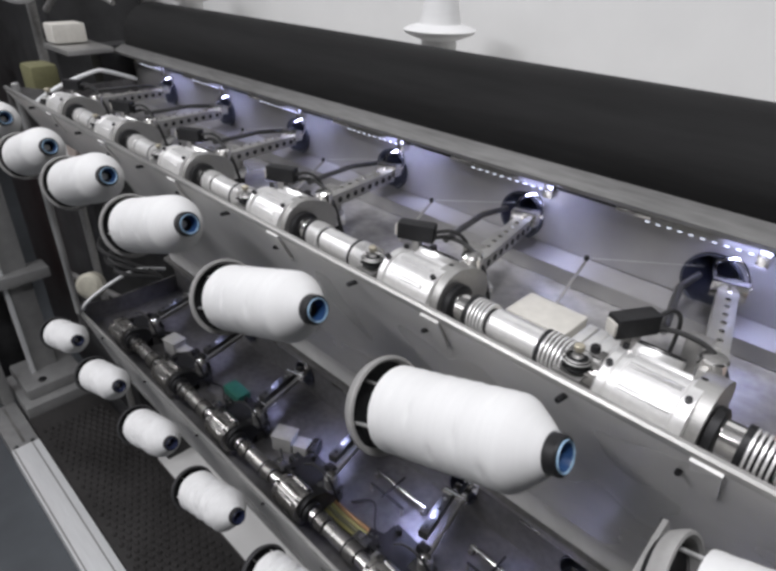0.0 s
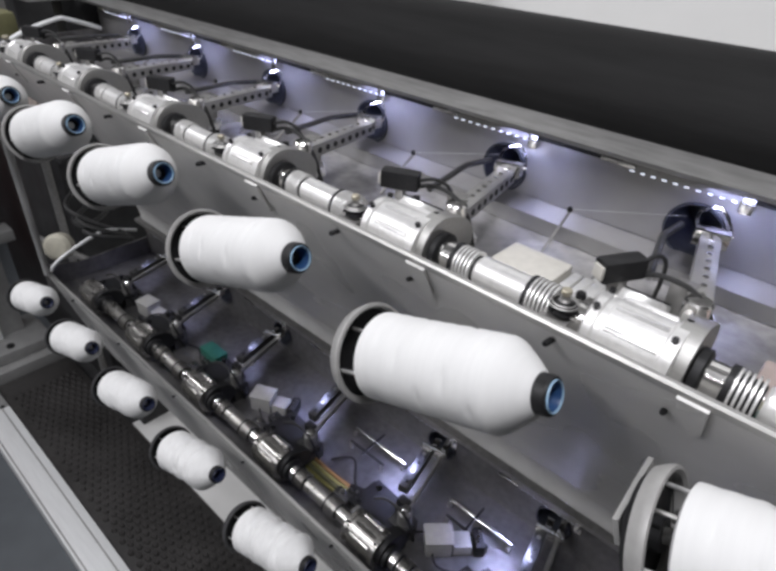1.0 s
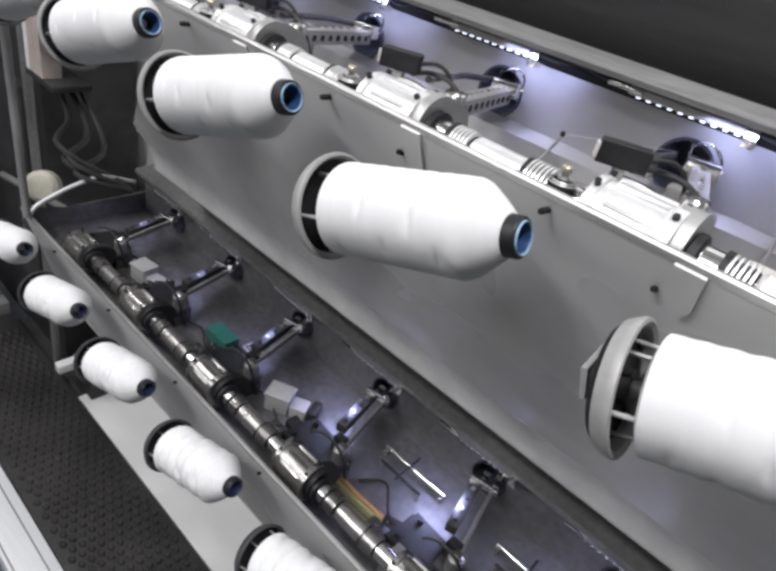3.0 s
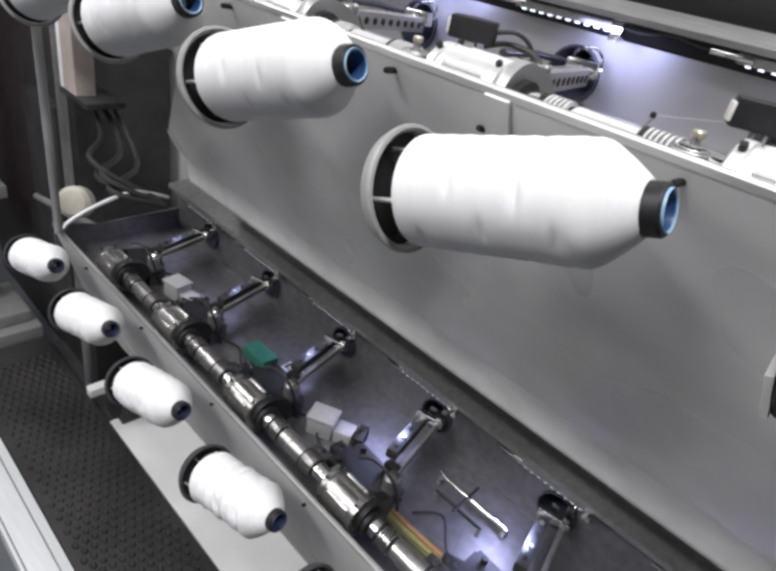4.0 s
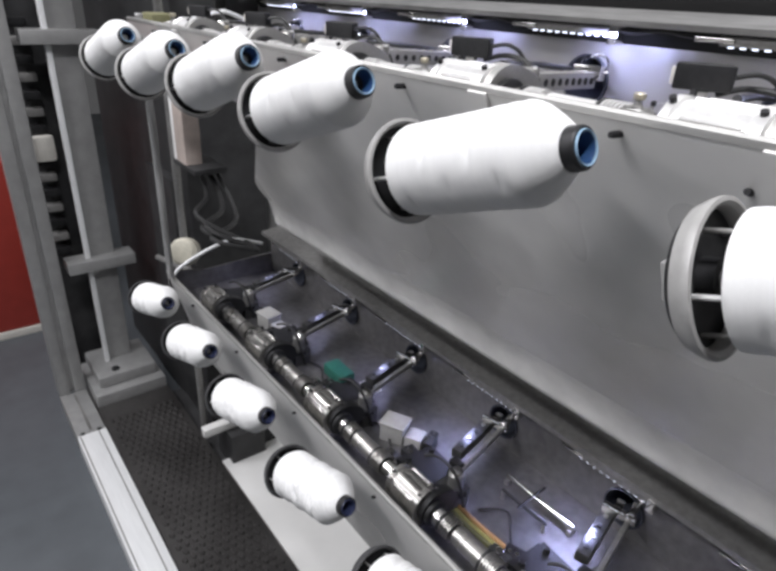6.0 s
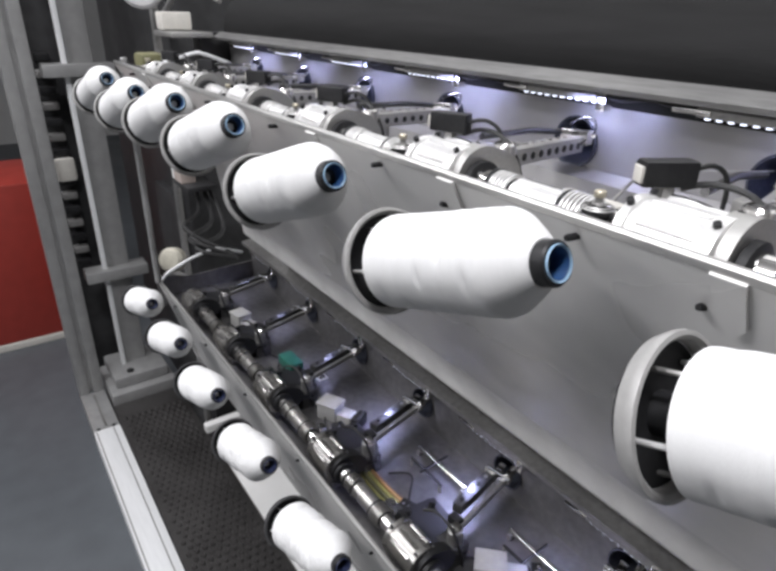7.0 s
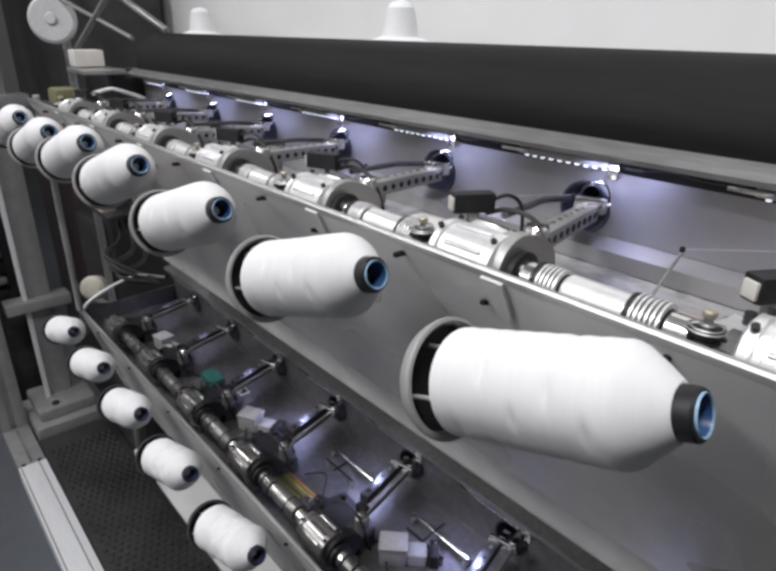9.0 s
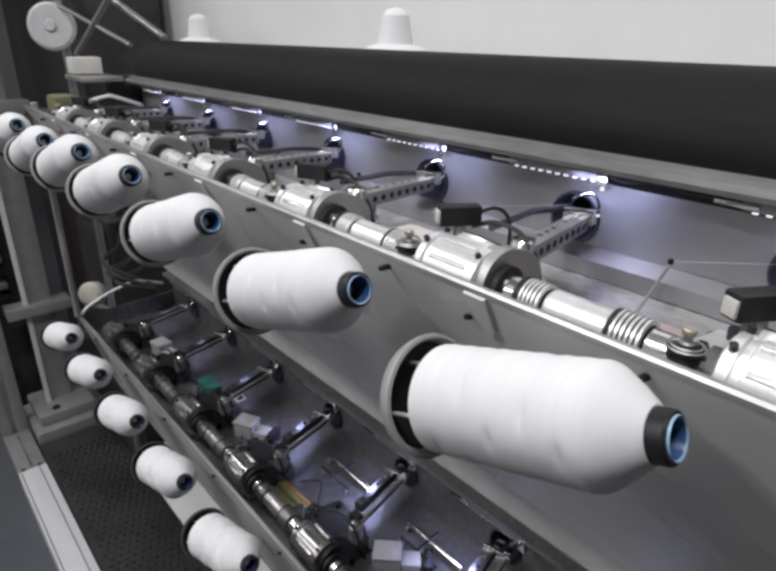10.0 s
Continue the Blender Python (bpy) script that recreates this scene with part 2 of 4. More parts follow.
def walkway():
    """The ribbed rubber mat and its aluminium edge strip on the step before the machine."""
    mat = tagged(new("rubber_mat"), "black rubber anti-slip mat with raised bumps", "mat")
    x0, x1, y0, y1 = -0.76, 1.9, 0.015, 0.235
    bm = bmesh.new()
    box(bm, (x0, y0, -0.05), (x1, y1, 0.0), 0.002)
    part("mat_sheet", bm, MAT, mat)
    bm = bmesh.new()
    n = 0
    rnd = random.Random(4)
    x = x0 + 0.09
    while x < 1.2:
        y = y0 + 0.02 + (0.010 if n % 2 else 0)
        while y < y1 - 0.012:
            m = pose(x, y, 0.0)
            a = [bm.verts.new(m @ Vector((0.0115 * math.cos(k * math.pi / 3), 0.0075 * math.sin(k * math.pi / 3), 0))) for k in range(6)]
            b = [bm.verts.new(m @ Vector((0.0075 * math.cos(k * math.pi / 3), 0.0050 * math.sin(k * math.pi / 3), 0.0045))) for k in range(6)]
            for k in range(6):
                bm.faces.new((a[k], a[(k + 1) % 6], b[(k + 1) % 6], b[k]))
            bm.faces.new(b)
            y += 0.020
        x += 0.0215
        n += 1
    me = bpy.data.meshes.new("tread_pattern")
    bm.to_mesh(me)
    bm.free()
    me.materials.append(MAT)
    ob = new("tread_pattern", me)
    ob.parent = mat
    ob["kind"] = "stuff"

    strip = tagged(new("edge_strip"), "silver anodised aluminium edge strip along the mat", "edge strip")
    bm = bmesh.new()
    box(bm, (-0.645, -0.066, -0.05), (1.9, 0.012, 0.006), 0.003)
    part("strip_profile", bm, ALU_STRIP, strip)
    bm = bmesh.new()
    box(bm, (-0.88, -0.066, -0.05), (-0.650, 0.012, 0.003), 0.003)
    part("end_piece", bm, POST, strip)
    for y in (-0.05, -0.005):
        part("screw", made(rod, (-0.648, y, 0.004), (-0.648, y, 0.009), 0.006, 10), BLACK, strip)
    bm = bmesh.new()
    box(bm, (-0.86, -0.030, 0.0025), (-0.66, -0.022, 0.0045))
    part("groove", bm, DULL, strip)
    for y, w in ((-0.060, 0.003), (-0.010, 0.003)):
        bm = bmesh.new()
        box(bm, (-0.640, y, 0.004), (1.9, y + w, 0.0068))
        part("groove", bm, DULL, strip, "dull grey groove")


walkway()


def drip_sheet():
    ob = tagged(new("drip_sheet"), "white sheet lying on the step under the machine", "sheet")
    bm = bmesh.new()
    box(bm, (-0.33, 0.239, -0.05), (1.9, 0.75, -0.004), 0.001)
    part("sheet", bm, WHITE, ob)
    ob = tagged(new("base_plinth"), "dark base plinth under the machine", "plinth")
    bm = bmesh.new()
    box(bm, (-0.76, 0.239, -0.05), (-0.334, 0.75, -0.03), 0.002)
    part("plate", bm, DARK, ob)
    bm = bmesh.new()
    box(bm, (-0.7, 0.75, -0.05), (1.9, 0.78, 0.75), 0.002)
    part("rear_board", bm, DARK, ob)


drip_sheet()


# ---- trays ----


def holed_plate(bm, x0, x1, z0, z1, y, cx, cz, r, seg=32):
    """A plate cell in the plane y, with a round hole."""
    ang = sorted(set([2 * math.pi * k / seg for k in range(seg)] + [math.atan2(b - cz, a - cx) % (2 * math.pi) for a in (x0, x1) for b in (z0, z1)]))
    inner, outer = [], []
    for a in ang:
        c, s = math.cos(a), math.sin(a)
        t = min([(x1 - cx) / c if c > 1e-9 else (x0 - cx) / c if c < -1e-9 else 9e9, (z1 - cz) / s if s > 1e-9 else (z0 - cz) / s if s < -1e-9 else 9e9])
        inner.append(bm.verts.new((cx + r * c, y, cz + r * s)))
        outer.append(bm.verts.new((cx + t * c, y, cz + t * s)))
    n = len(ang)
    for i in range(n):
        j = (i + 1) % n
        bm.faces.new((inner[i], inner[j], outer[j], outer[i]))


def tray(off, first, last, wall_top, lower):
    """A sheet-steel tray: lip, floor, back wall with a round port at each station, ledge, sloping front panel."""
    ob = tagged(new("machine_tray"), "long brushed steel machine tray with lit round ports" if not lower else "lower brushed steel machine tray full of drive parts", "machine tray")
    ob.location = off
    y0, z0 = LIP_Y, LIP_Z
    x0, x1 = X_END + (0.014 if lower else 0), X_NEAR
    yw = y0 + 0.193             # back wall
    zf = z0 - 0.045             # tray floor
    # the lower tray's sheet is a darker steel than the upper one's
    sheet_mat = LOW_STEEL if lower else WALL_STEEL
    front = lambda z: y0 - 0.0015 + (0.29 if lower else 0.54) * (z0 - 0.0036 - z)     # the front panel's slope
    bm = bmesh.new()
    prism(bm, [(y0 - 0.0022, z0 - 0.0035), (y0 - 0.0022, z0 - 0.0005), (y0 - 0.001, z0 + 0.001), (y0 + 0.0015, z0 + 0.001), (y0 + 0.0025, z0 - 0.002), (y0 + 0.002, z0 - 0.0035)], x0, x1)
    part("lip", bm, STEEL, ob, "bright folded steel lip")
    bm = bmesh.new()
    box(bm, (x0, front(zf - 0.003) + 0.0035, zf - 0.003), (x1, yw, zf), 0)
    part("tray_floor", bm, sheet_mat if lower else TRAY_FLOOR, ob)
    if not lower:       # a folded step where floor meets wall
        bm = bmesh.new()
        prism(bm, [(yw - 0.030, zf + 0.0005), (yw - 0.028, zf + 0.012), (yw - 0.001, zf + 0.014), (yw - 0.001, zf + 0.0005)], x0, x1)
        part("step", bm, WALL_STEEL, ob)
    bm = bmesh.new()
    for i in range(first, last + 1):
        cx = i * PITCH - 0.013
        holed_plate(bm, cx - PITCH / 2, cx + PITCH / 2, zf, wall_top, yw, cx, z0 - 0.013, 0.0185)
    xe = first * PITCH - 0.013 - PITCH / 2
    if xe > x0:
        box(bm, (x0, yw, zf), (xe, yw + 0.002, wall_top))
    bmesh.ops.remove_doubles(bm, verts=bm.verts[:], dist=0.0002)
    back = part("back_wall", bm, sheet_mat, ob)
    bm = bmesh.new()
    box(bm, (x0, yw + 0.055, zf - 0.02), (x1, yw + 0.06, wall_top))
    box(bm, (x0, yw + 0.002, zf - 0.02), (x1, yw + 0.055, zf - 0.012))
    part("rear_duct", bm, DARK, ob)
    bm = bmesh.new()
    if lower:
        prism(bm, [(y0 + TRAY, wall_top), (y0 + TRAY, wall_top + 0.006), (yw + 0.03, wall_top + 0.012), (yw + 0.03, wall_top + 0.004)], x0, x1)
        part("ledge", bm, DULL, ob)
    else:
        prism(bm, [(y0 + 0.165, wall_top + 0.001), (y0 + 0.163, wall_top + 0.005), (y0 + 0.178, wall_top + 0.0125), (yw + 0.055, wall_top + 0.014), (yw + 0.055, wall_top + 0.008), (yw + 0.002, wall_top + 0.004), (yw + 0.002, wall_top + 0.0005)], x0, x1)
        part("ledge", bm, LEDGE, ob, "scratched steel ledge over the lights")
    # end plate of the tray
    bm = bmesh.new()
    prism(bm, [(y0, zf - 0.02), (y0, z0 + 0.001), (y0 + 0.06, z0 - 0.014), (yw, z0 - 0.010), (yw, zf - 0.02)], x0 - 0.004, x0)
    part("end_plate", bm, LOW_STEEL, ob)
    # the front panel, sloping away beneath the lip
    bm = bmesh.new()
    zb = z0 - (0.195 if lower else 0.232)
    if lower:
        outline = [(x0, z0 - 0.0036), (x0, zb), (x1, zb), (x1, z0 - 0.0036)]
    else:
        outline = [(x0, z0 - 0.0036), (x0 + 0.005, z0 - 0.07), (0.315, z0 - 0.075), (0.305, z0 - 0.095), (0.165, z0 - 0.208), (0.164, z0 - 0.220), (0.176, zb), (x1, zb), (x1, z0 - 0.0036)]
    slab(bm, [(x, front(z), z) for x, z in outline], 0.003)
    panel = part("front_panel", bm, PANEL, ob, "grey painted sheet panel with screw holes")
    if not lower:
        bm = bmesh.new()
        yb = front(zb)
        prof, py, pz = [], yb - 0.0001, zb + 0.0002
        for k in range(17):
            prof.append((py, pz))
            a = math.radians(28 - 24 * k / 8 if k < 8 else 4 + 84 * (k - 8) / 8)
            d = 0.0045 if k < 8 else 0.0019
            py, pz = py + d * math.sin(a), pz - d * math.cos(a)
        prism(bm, prof + [(y + 0.002, z + 0.002) for y, z in prof[::-1]], 0.176, x1)
        part("panel_fold", bm, FOLD, ob, "rounded lower fold of the panel")
        bm = bmesh.new()
        prism(bm, [(py - 0.002, pz), (y0 + TRAY + 0.045, z0 - 0.388 + 0.046), (y0 + TRAY + 0.049, z0 - 0.388 + 0.046), (py + 0.002, pz + 0.003)], 0.165, x1)
        part("lower_strip", bm, STRIP, ob, "dull steel strip below the fold")
    for i in range(first, last + 1):
        xs = i * PITCH - 0.012
        for dx, dz in ((0.0, -0.016), (0.053, -0.022)) if not lower else ((0.0, -0.02),):
            yy = front(z0 + dz)
            if dx == 0 and not lower:
                part("guide_peg", made(rod, (xs - 0.007, y0 - 0.005, z0 - 0.010), (xs - 0.006, y0 + 0.004, z0 - 0.010), 0.0018, 10), BLACK, panel, "short black guide peg")
                continue
            part("screw_hole", made(rod, (xs + dx, yy - 0.0035, z0 + dz), (xs + dx, yy + 0.004, z0 + dz - 0.002), 0.0017, 10), BLACK, panel)
        if not lower:
            bm = bmesh.new()
            slab(bm, [(x, front(z) - 0.0025, z) for x, z in ((xs + 0.057, z0 - 0.004), (xs + 0.059, z0 - 0.020), (xs + 0.067, z0 - 0.031), (xs + 0.071, z0 - 0.026), (xs + 0.071, z0 - 0.004))], 0.002)
            part("lip_tab", bm, PANEL, ob, "small folded tab below the lip")
        cx, cz = i * PITCH - 0.013, z0 - 0.013
        bm = bmesh.new()
        lathe(bm, [(0.0003, 0.0185), (0.0003, 0.0212), (0.0025, 0.0212), (0.0025, 0.0195), (0.0, 0.0183), (-0.05, 0.0180), (-0.05, 0.0)], Matrix.Translation((cx, yw, cz)) @ pose(0, 0, 0, 90), 32)
        part("port_collar", bm, COLLAR, back, "dark metal port collar")
    return ob


UP_TOP = LIP_Z + 0.030
tray(Vector((0, 0, 0)), 1, 10, UP_TOP, False)
tray(LOW, 1, 9, LIP_Z + 0.030, True)

# ---- stations ----


def spool(loose, seed=7):
    """A wound cone, standing on its foot along z."""
    ob = tagged(new("thread_spool"), "white wound thread spool with a black and blue tube end" if not loose else "white thread spool, loosely and unevenly wound", "spool", "thread spools")
    rnd = random.Random(seed)
    turn = rnd.uniform(0, 9)
    bm = bmesh.new()
    prof = [(0.0115, 0.009), (0.0107, 0.0205), (0.0117, 0.0232)]
    steps = 72
    for k in range(steps + 1):
        h = 0.0125 + 0.0770 * k / steps
        wob = 0.0010 * math.sin(k * 0.55) + 0.0005 * rnd.uniform(-1, 1) if loose else 0.00012 * math.sin(k * 0.7)
        prof.append((h, 0.0246 - 0.0008 * k / steps + wob))
    prof += [(0.0918, 0.0232), (0.0938, 0.0222), (0.1008, 0.0168), (0.1055, 0.0127), (0.1078, 0.0104), (0.1078, 0.0060)]
    lathe(bm, prof, Matrix(), 48)
    for v in bm.verts:
        a = math.atan2(v.co.y, v.co.x)
        s = 1 + (0.030 if loose else 0.007) * noise.noise(Vector((math.cos(a) * 1.2 + turn, math.sin(a) * 1.2, v.co.z * (75 if loose else 32))))
        for k in range(20):
            da = (a - k * 2 * math.pi / 20 * 7 - 0.3 * math.sin(5.0 * k) + math.pi) % (2 * math.pi) - math.pi
            s -= (0.082 if loose else 0.056) * math.exp(-(da / (0.32 if loose else 0.22)) ** 2 - ((v.co.z - (0.024 + 0.0150 * (k % 5)) - (0.012 * da if loose else 0)) / (0.0026 if loose else 0.0017)) ** 2)
        v.co.x, v.co.y = v.co.x * s, v.co.y * s
    part("winding", bm, THREAD_LOOSE if loose else THREAD, ob)
    bm = bmesh.new()
    lathe(bm, [(0.096, 0.0095), (0.102, 0.0098), (0.1133, 0.0096), (0.1142, 0.0090), (0.1142, 0.0077), (0.100, 0.0076)], Matrix(), 28)
    sleeve = part("tube_sleeve", bm, BLACK, ob, "black tube sleeve")
    bm = bmesh.new()
    lathe(bm, [(0.1128, 0.0078), (0.1146, 0.0079), (0.1152, 0.0076), (0.1148, 0.0070), (0.1128, 0.0064), (0.1123, 0.0064)], Matrix(), 28)
    part("tube_mouth", bm, BLUE if not loose else NAVY, sleeve, "pale blue tube mouth" if not loose else "navy tube mouth")
    bm = bmesh.new()
    lathe(bm, [(0.1146, 0.0066), (0.1138, 0.0062), (0.1058, 0.0058)], Matrix(), 24)
    part("tube_bore", bm, BORE if not loose else NAVY, sleeve, "blue tube bore")
    # black cone put in for the shade deep inside the tube
    bm = bmesh.new()
    lathe(bm, [(0.1058, 0.0059), (0.1048, 0.0050), (0.1028, 0.0)], Matrix(), 24)
    part("bore_shade", bm, BLACK, sleeve, "black closing face for the shade deep in the bore")
    return ob


def holder(rim_mat):
    """The dished disc that a spool stands on, with its pins, hub and bracket, along z; the panel lies towards +y."""
    ob = tagged(new("spool_holder"), "black spool holder disc with a grey rim on a steel bracket" if rim_mat is RIM else "black spool holder disc with a dark rim on a steel bracket", "spool holder", "spool holders")
    bm = bmesh.new()
    lathe(bm, [(-0.0036, 0.0266), (0.0002, 0.0284), (0.0026, 0.0292), (0.0040, 0.0290), (0.0044, 0.0274), (0.0030, 0.0258), (0.0002, 0.0252), (-0.0012, 0.0252)], Matrix(), 40)
    part("rim", bm, rim_mat, ob, "grey rim" if rim_mat is RIM else "")
    bm = bmesh.new()
    lathe(bm, [(-0.0065, 0.0), (-0.0065, 0.0232), (-0.0048, 0.0252), (-0.0036, 0.0258), (-0.0026, 0.0256), (-0.0028, 0.0244), (-0.0032, 0.0205), (-0.0035, 0.008), (0.003, 0.0075), (0.003, 0.0)], Matrix(), 40)
    disc = part("disc", bm, BLACK, ob)
    for k in range(5):
        a = math.radians(130 + 72 * k)
        c, s = math.cos(a), math.sin(a)
        part("pin", made(rod, (0.0205 * c, 0.0205 * s, -0.0030), (0.0190 * c, 0.0190 * s, 0.0155), 0.0011, 8), DULL if k % 2 else ALU, disc, "bright pin")
    part("hub", made(rod, (0, 0, -0.0125), (0, 0, -0.0065), 0.009, 20), BLACK, ob)
    part("spindle", made(rod, (0, 0, -0.006), (0, 0, 0.1040), 0.0036, 12), STEEL, ob)
    bm = bmesh.new()
    reach = 0.78 if rim_mat is RIM else 0.55
    slab(bm, [(-0.007, -0.008, -0.0125), (0.007, -0.008, -0.0125), (0.008, 0.036 * reach, -0.0125), (0.008, 0.050 * reach, -0.0125), (-0.009, 0.044 * reach, -0.0125), (-0.009, 0.026 * reach, -0.0125)], 0.0025)
    part("bracket", bm, STRIP, ob, "bent steel bracket")
    return ob


def drive_unit(body, plate, swell=1.0):
    """The clamped motor barrel, cam plate, bellows coupling and tube on the common shaft; x = 0 at the barrel's left end."""
    ob = tagged(new("drive_unit"), "cast aluminium drive barrel with cam plate and bellows coupling", "drive unit", "drive units")
    y, z = 0.033, -0.012     # from the lip
    bm = bmesh.new()
    lathe(bm, [(0, 0.0), (0, 0.017), (0.0015, 0.0195), (0.006, 0.0195), (0.007, 0.0180), (0.010, 0.0180), (0.011, 0.0192), (0.040, 0.0192), (0.041, 0.0205), (0.047, 0.0205), (0.048, 0.017), (0.048, 0)], along((0, y, z), (1, y, z)), 40)
    barrel = part("barrel", bm, body, ob)
    for a in (35, 75, 115):
        c, s = math.cos(math.radians(a)), math.sin(math.radians(a))
        bm = bmesh.new()
        box(bm, (0.012, -0.0015, -0.0012), (0.039, 0.0015, 0.0014), 0.0004)
        bm.transform(Matrix.Translation((0, y - 0.0190 * c, z + 0.0190 * s)) @ pose(0, 0, 0, -(90 - a)))
        part("rib", bm, body, barrel)
    for x in (0.004, 0.044):
        for a in (60, 110):
            c, s = math.cos(math.radians(a)), math.sin(math.radians(a))
            part("clamp_screw", made(rod, (x, y - 0.019 * c, z + 0.019 * s), (x, y - 0.0225 * c, z + 0.0225 * s), 0.0018, 8), BLACK, barrel)
    # cam plate with a swelling towards the back
    bm = bmesh.new()
    out = []
    for k in range(36):
        a = 2 * math.pi * k / 36
        r = (0.0212 + 0.013 * max(0, math.cos(a + 0.15)) ** 3) * swell
        out.append((y + 0.004 + r * math.cos(a), z + r * math.sin(a)))
    prism(bm, out, 0.0420, 0.0535)
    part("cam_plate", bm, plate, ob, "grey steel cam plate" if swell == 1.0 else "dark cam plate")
    part("boss", made(rod, (0.0535, y, z), (0.060, y, z), 0.0135, 28), BLACK, ob, "black boss")
    bm = bmesh.new()
    lathe(bm, [(0, 0), (0, 0.0095), (0.012, 0.0098), (0.012, 0)], along((0.060, y, z), (1, y, z)), 28)
    part("sleeve", bm, CHROME, ob)

    def bellows(x0, n, r):
        prof = [(0, 0.006)]
        for k in range(n):
            prof += [(0.0026 * k, r), (0.0026 * k + 0.0012, r), (0.0026 * k + 0.0015, r - 0.0045), (0.0026 * k + 0.0025, r - 0.0045)]
        prof += [(0.0026 * n, 0.006)]
        b = bmesh.new()
        lathe(b, prof, along((x0, y, z), (1, y, z)), 28)
        return b
    for x0, n, r in ((0.0725, 5, 0.0112), (0.1245, 6, 0.0118)):
        part("bellows_core", made(rod, (x0 + 0.0003, y, z), (x0 + 0.0026 * n - 0.0003, y, z), r - 0.0022, 24), BLACK, ob, "black bellows core")
    part("bellows", bellows(0.0725, 5, 0.0112), body, ob, "ribbed bellows")
    part("ring", made(rod, (0.0690, y, z), (0.0722, y, z), 0.0116, 28), BLACK, ob, "black ring")
    part("ring", made(rod, (0.1215, y, z), (0.1243, y, z), 0.0116, 28), BLACK, ob, "black ring")
    bm = bmesh.new()
    lathe(bm, [(0, 0), (0, 0.0085), (0.002, 0.0098), (0.036, 0.0098), (0.038, 0.0085), (0.038, 0)], along((0.086, y, z), (1, y, z)), 28)
    part("shaft_tube", bm, body, ob, "bright shaft tube")
    part("bellows", bellows(0.1245, 6, 0.0118), body, ob, "ribbed bellows")
    bm = bmesh.new()
    lathe(bm, [(0, 0), (0, 0.0085), (0.018, 0.0085), (0.018, 0)], along((0.1405, y, z), (1, y, z)), 24)
    part("joint", bm, CHROME, ob)
    # cast plate behind the barrel, with bolts and a bowed lead
    bm = bmesh.new()
    slab(bm, [(-0.030, y + 0.022, -0.020), (0.046, y + 0.022, -0.020), (0.050, y + 0.050, -0.022), (0.030, y + 0.066, -0.024), (-0.026, y + 0.070, -0.024)], 0.004)
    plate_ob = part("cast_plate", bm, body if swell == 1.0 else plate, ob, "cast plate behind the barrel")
    for bx, by in ((-0.020, 0.030), (-0.016, 0.060), (0.024, 0.055)):
        part("bolt", made(rod, (bx, y + by, -0.024), (bx, y + by, -0.016), 0.0034, 6), BLACK, plate_ob, "black bolt")
    bm = bmesh.new()
    box(bm, (-0.029, y + 0.040, -0.045), (-0.018, y + 0.066, -0.0245), 0.001)
    part("plate_leg", bm, BLACK, ob)
    bm = bmesh.new()
    box(bm, (0.022, y + 0.040, -0.045), (0.034, y + 0.060, -0.0245), 0.001)
    part("plate_leg", bm, BLACK, ob)
    bm = bmesh.new()
    tube(bm, curve_points([(0.004, y + 0.030, 0.006), (0.016, y + 0.036, 0.010), (0.034, y + 0.038, 0.008), (0.046, y + 0.040, -0.004), (0.050, y + 0.044, -0.024), (0.050, y + 0.048, -0.042)]), 0.0016, 8)
    part("lead", bm, CABLE, ob)
    # round cover with a dark rim on the barrel's back shoulder
    if swell == 1.0:
        m = Matrix.Translation((0.012, y + 0.032, -0.004)) @ pose(0, 0, 0, -30)
        bm = bmesh.new()
        lathe(bm, [(-0.008, 0.0), (-0.008, 0.0165), (0.0, 0.0165), (0.0012, 0.0158), (0.0012, 0.0140), (0.0004, 0.0136), (0.0008, 0.0)], m, 32)
        cover = part("cover", bm, body if swell == 1.0 else plate, ob, "round cover on the barrel")
        bm = bmesh.new()
        lathe(bm, [(0.0008, 0.0142), (0.0022, 0.0142), (0.0022, 0.0158), (0.0008, 0.0158), (0.0008, 0.0142)], m, 32)
        part("cover_rim", bm, BLACK, cover, "dark rim")
    # upright block beside the arm
    bm = bmesh.new()
    box(bm, (0.020, y + 0.050, -0.021), (0.034, y + 0.060, 0.002), 0.0015)
    part("upright_block", bm, DULL if swell == 1.0 else BLACK, ob)
    # foot under the barrel
    bm = bmesh.new()
    box(bm, (0.006, y - 0.006, -0.045), (0.042, y + 0.016, z - 0.010), 0.001)
    box(bm, (-0.012, y - 0.006, -0.045), (-0.001, y + 0.02, z + 0.002), 0.001)
    part("foot", bm, DULL, ob)
    return ob


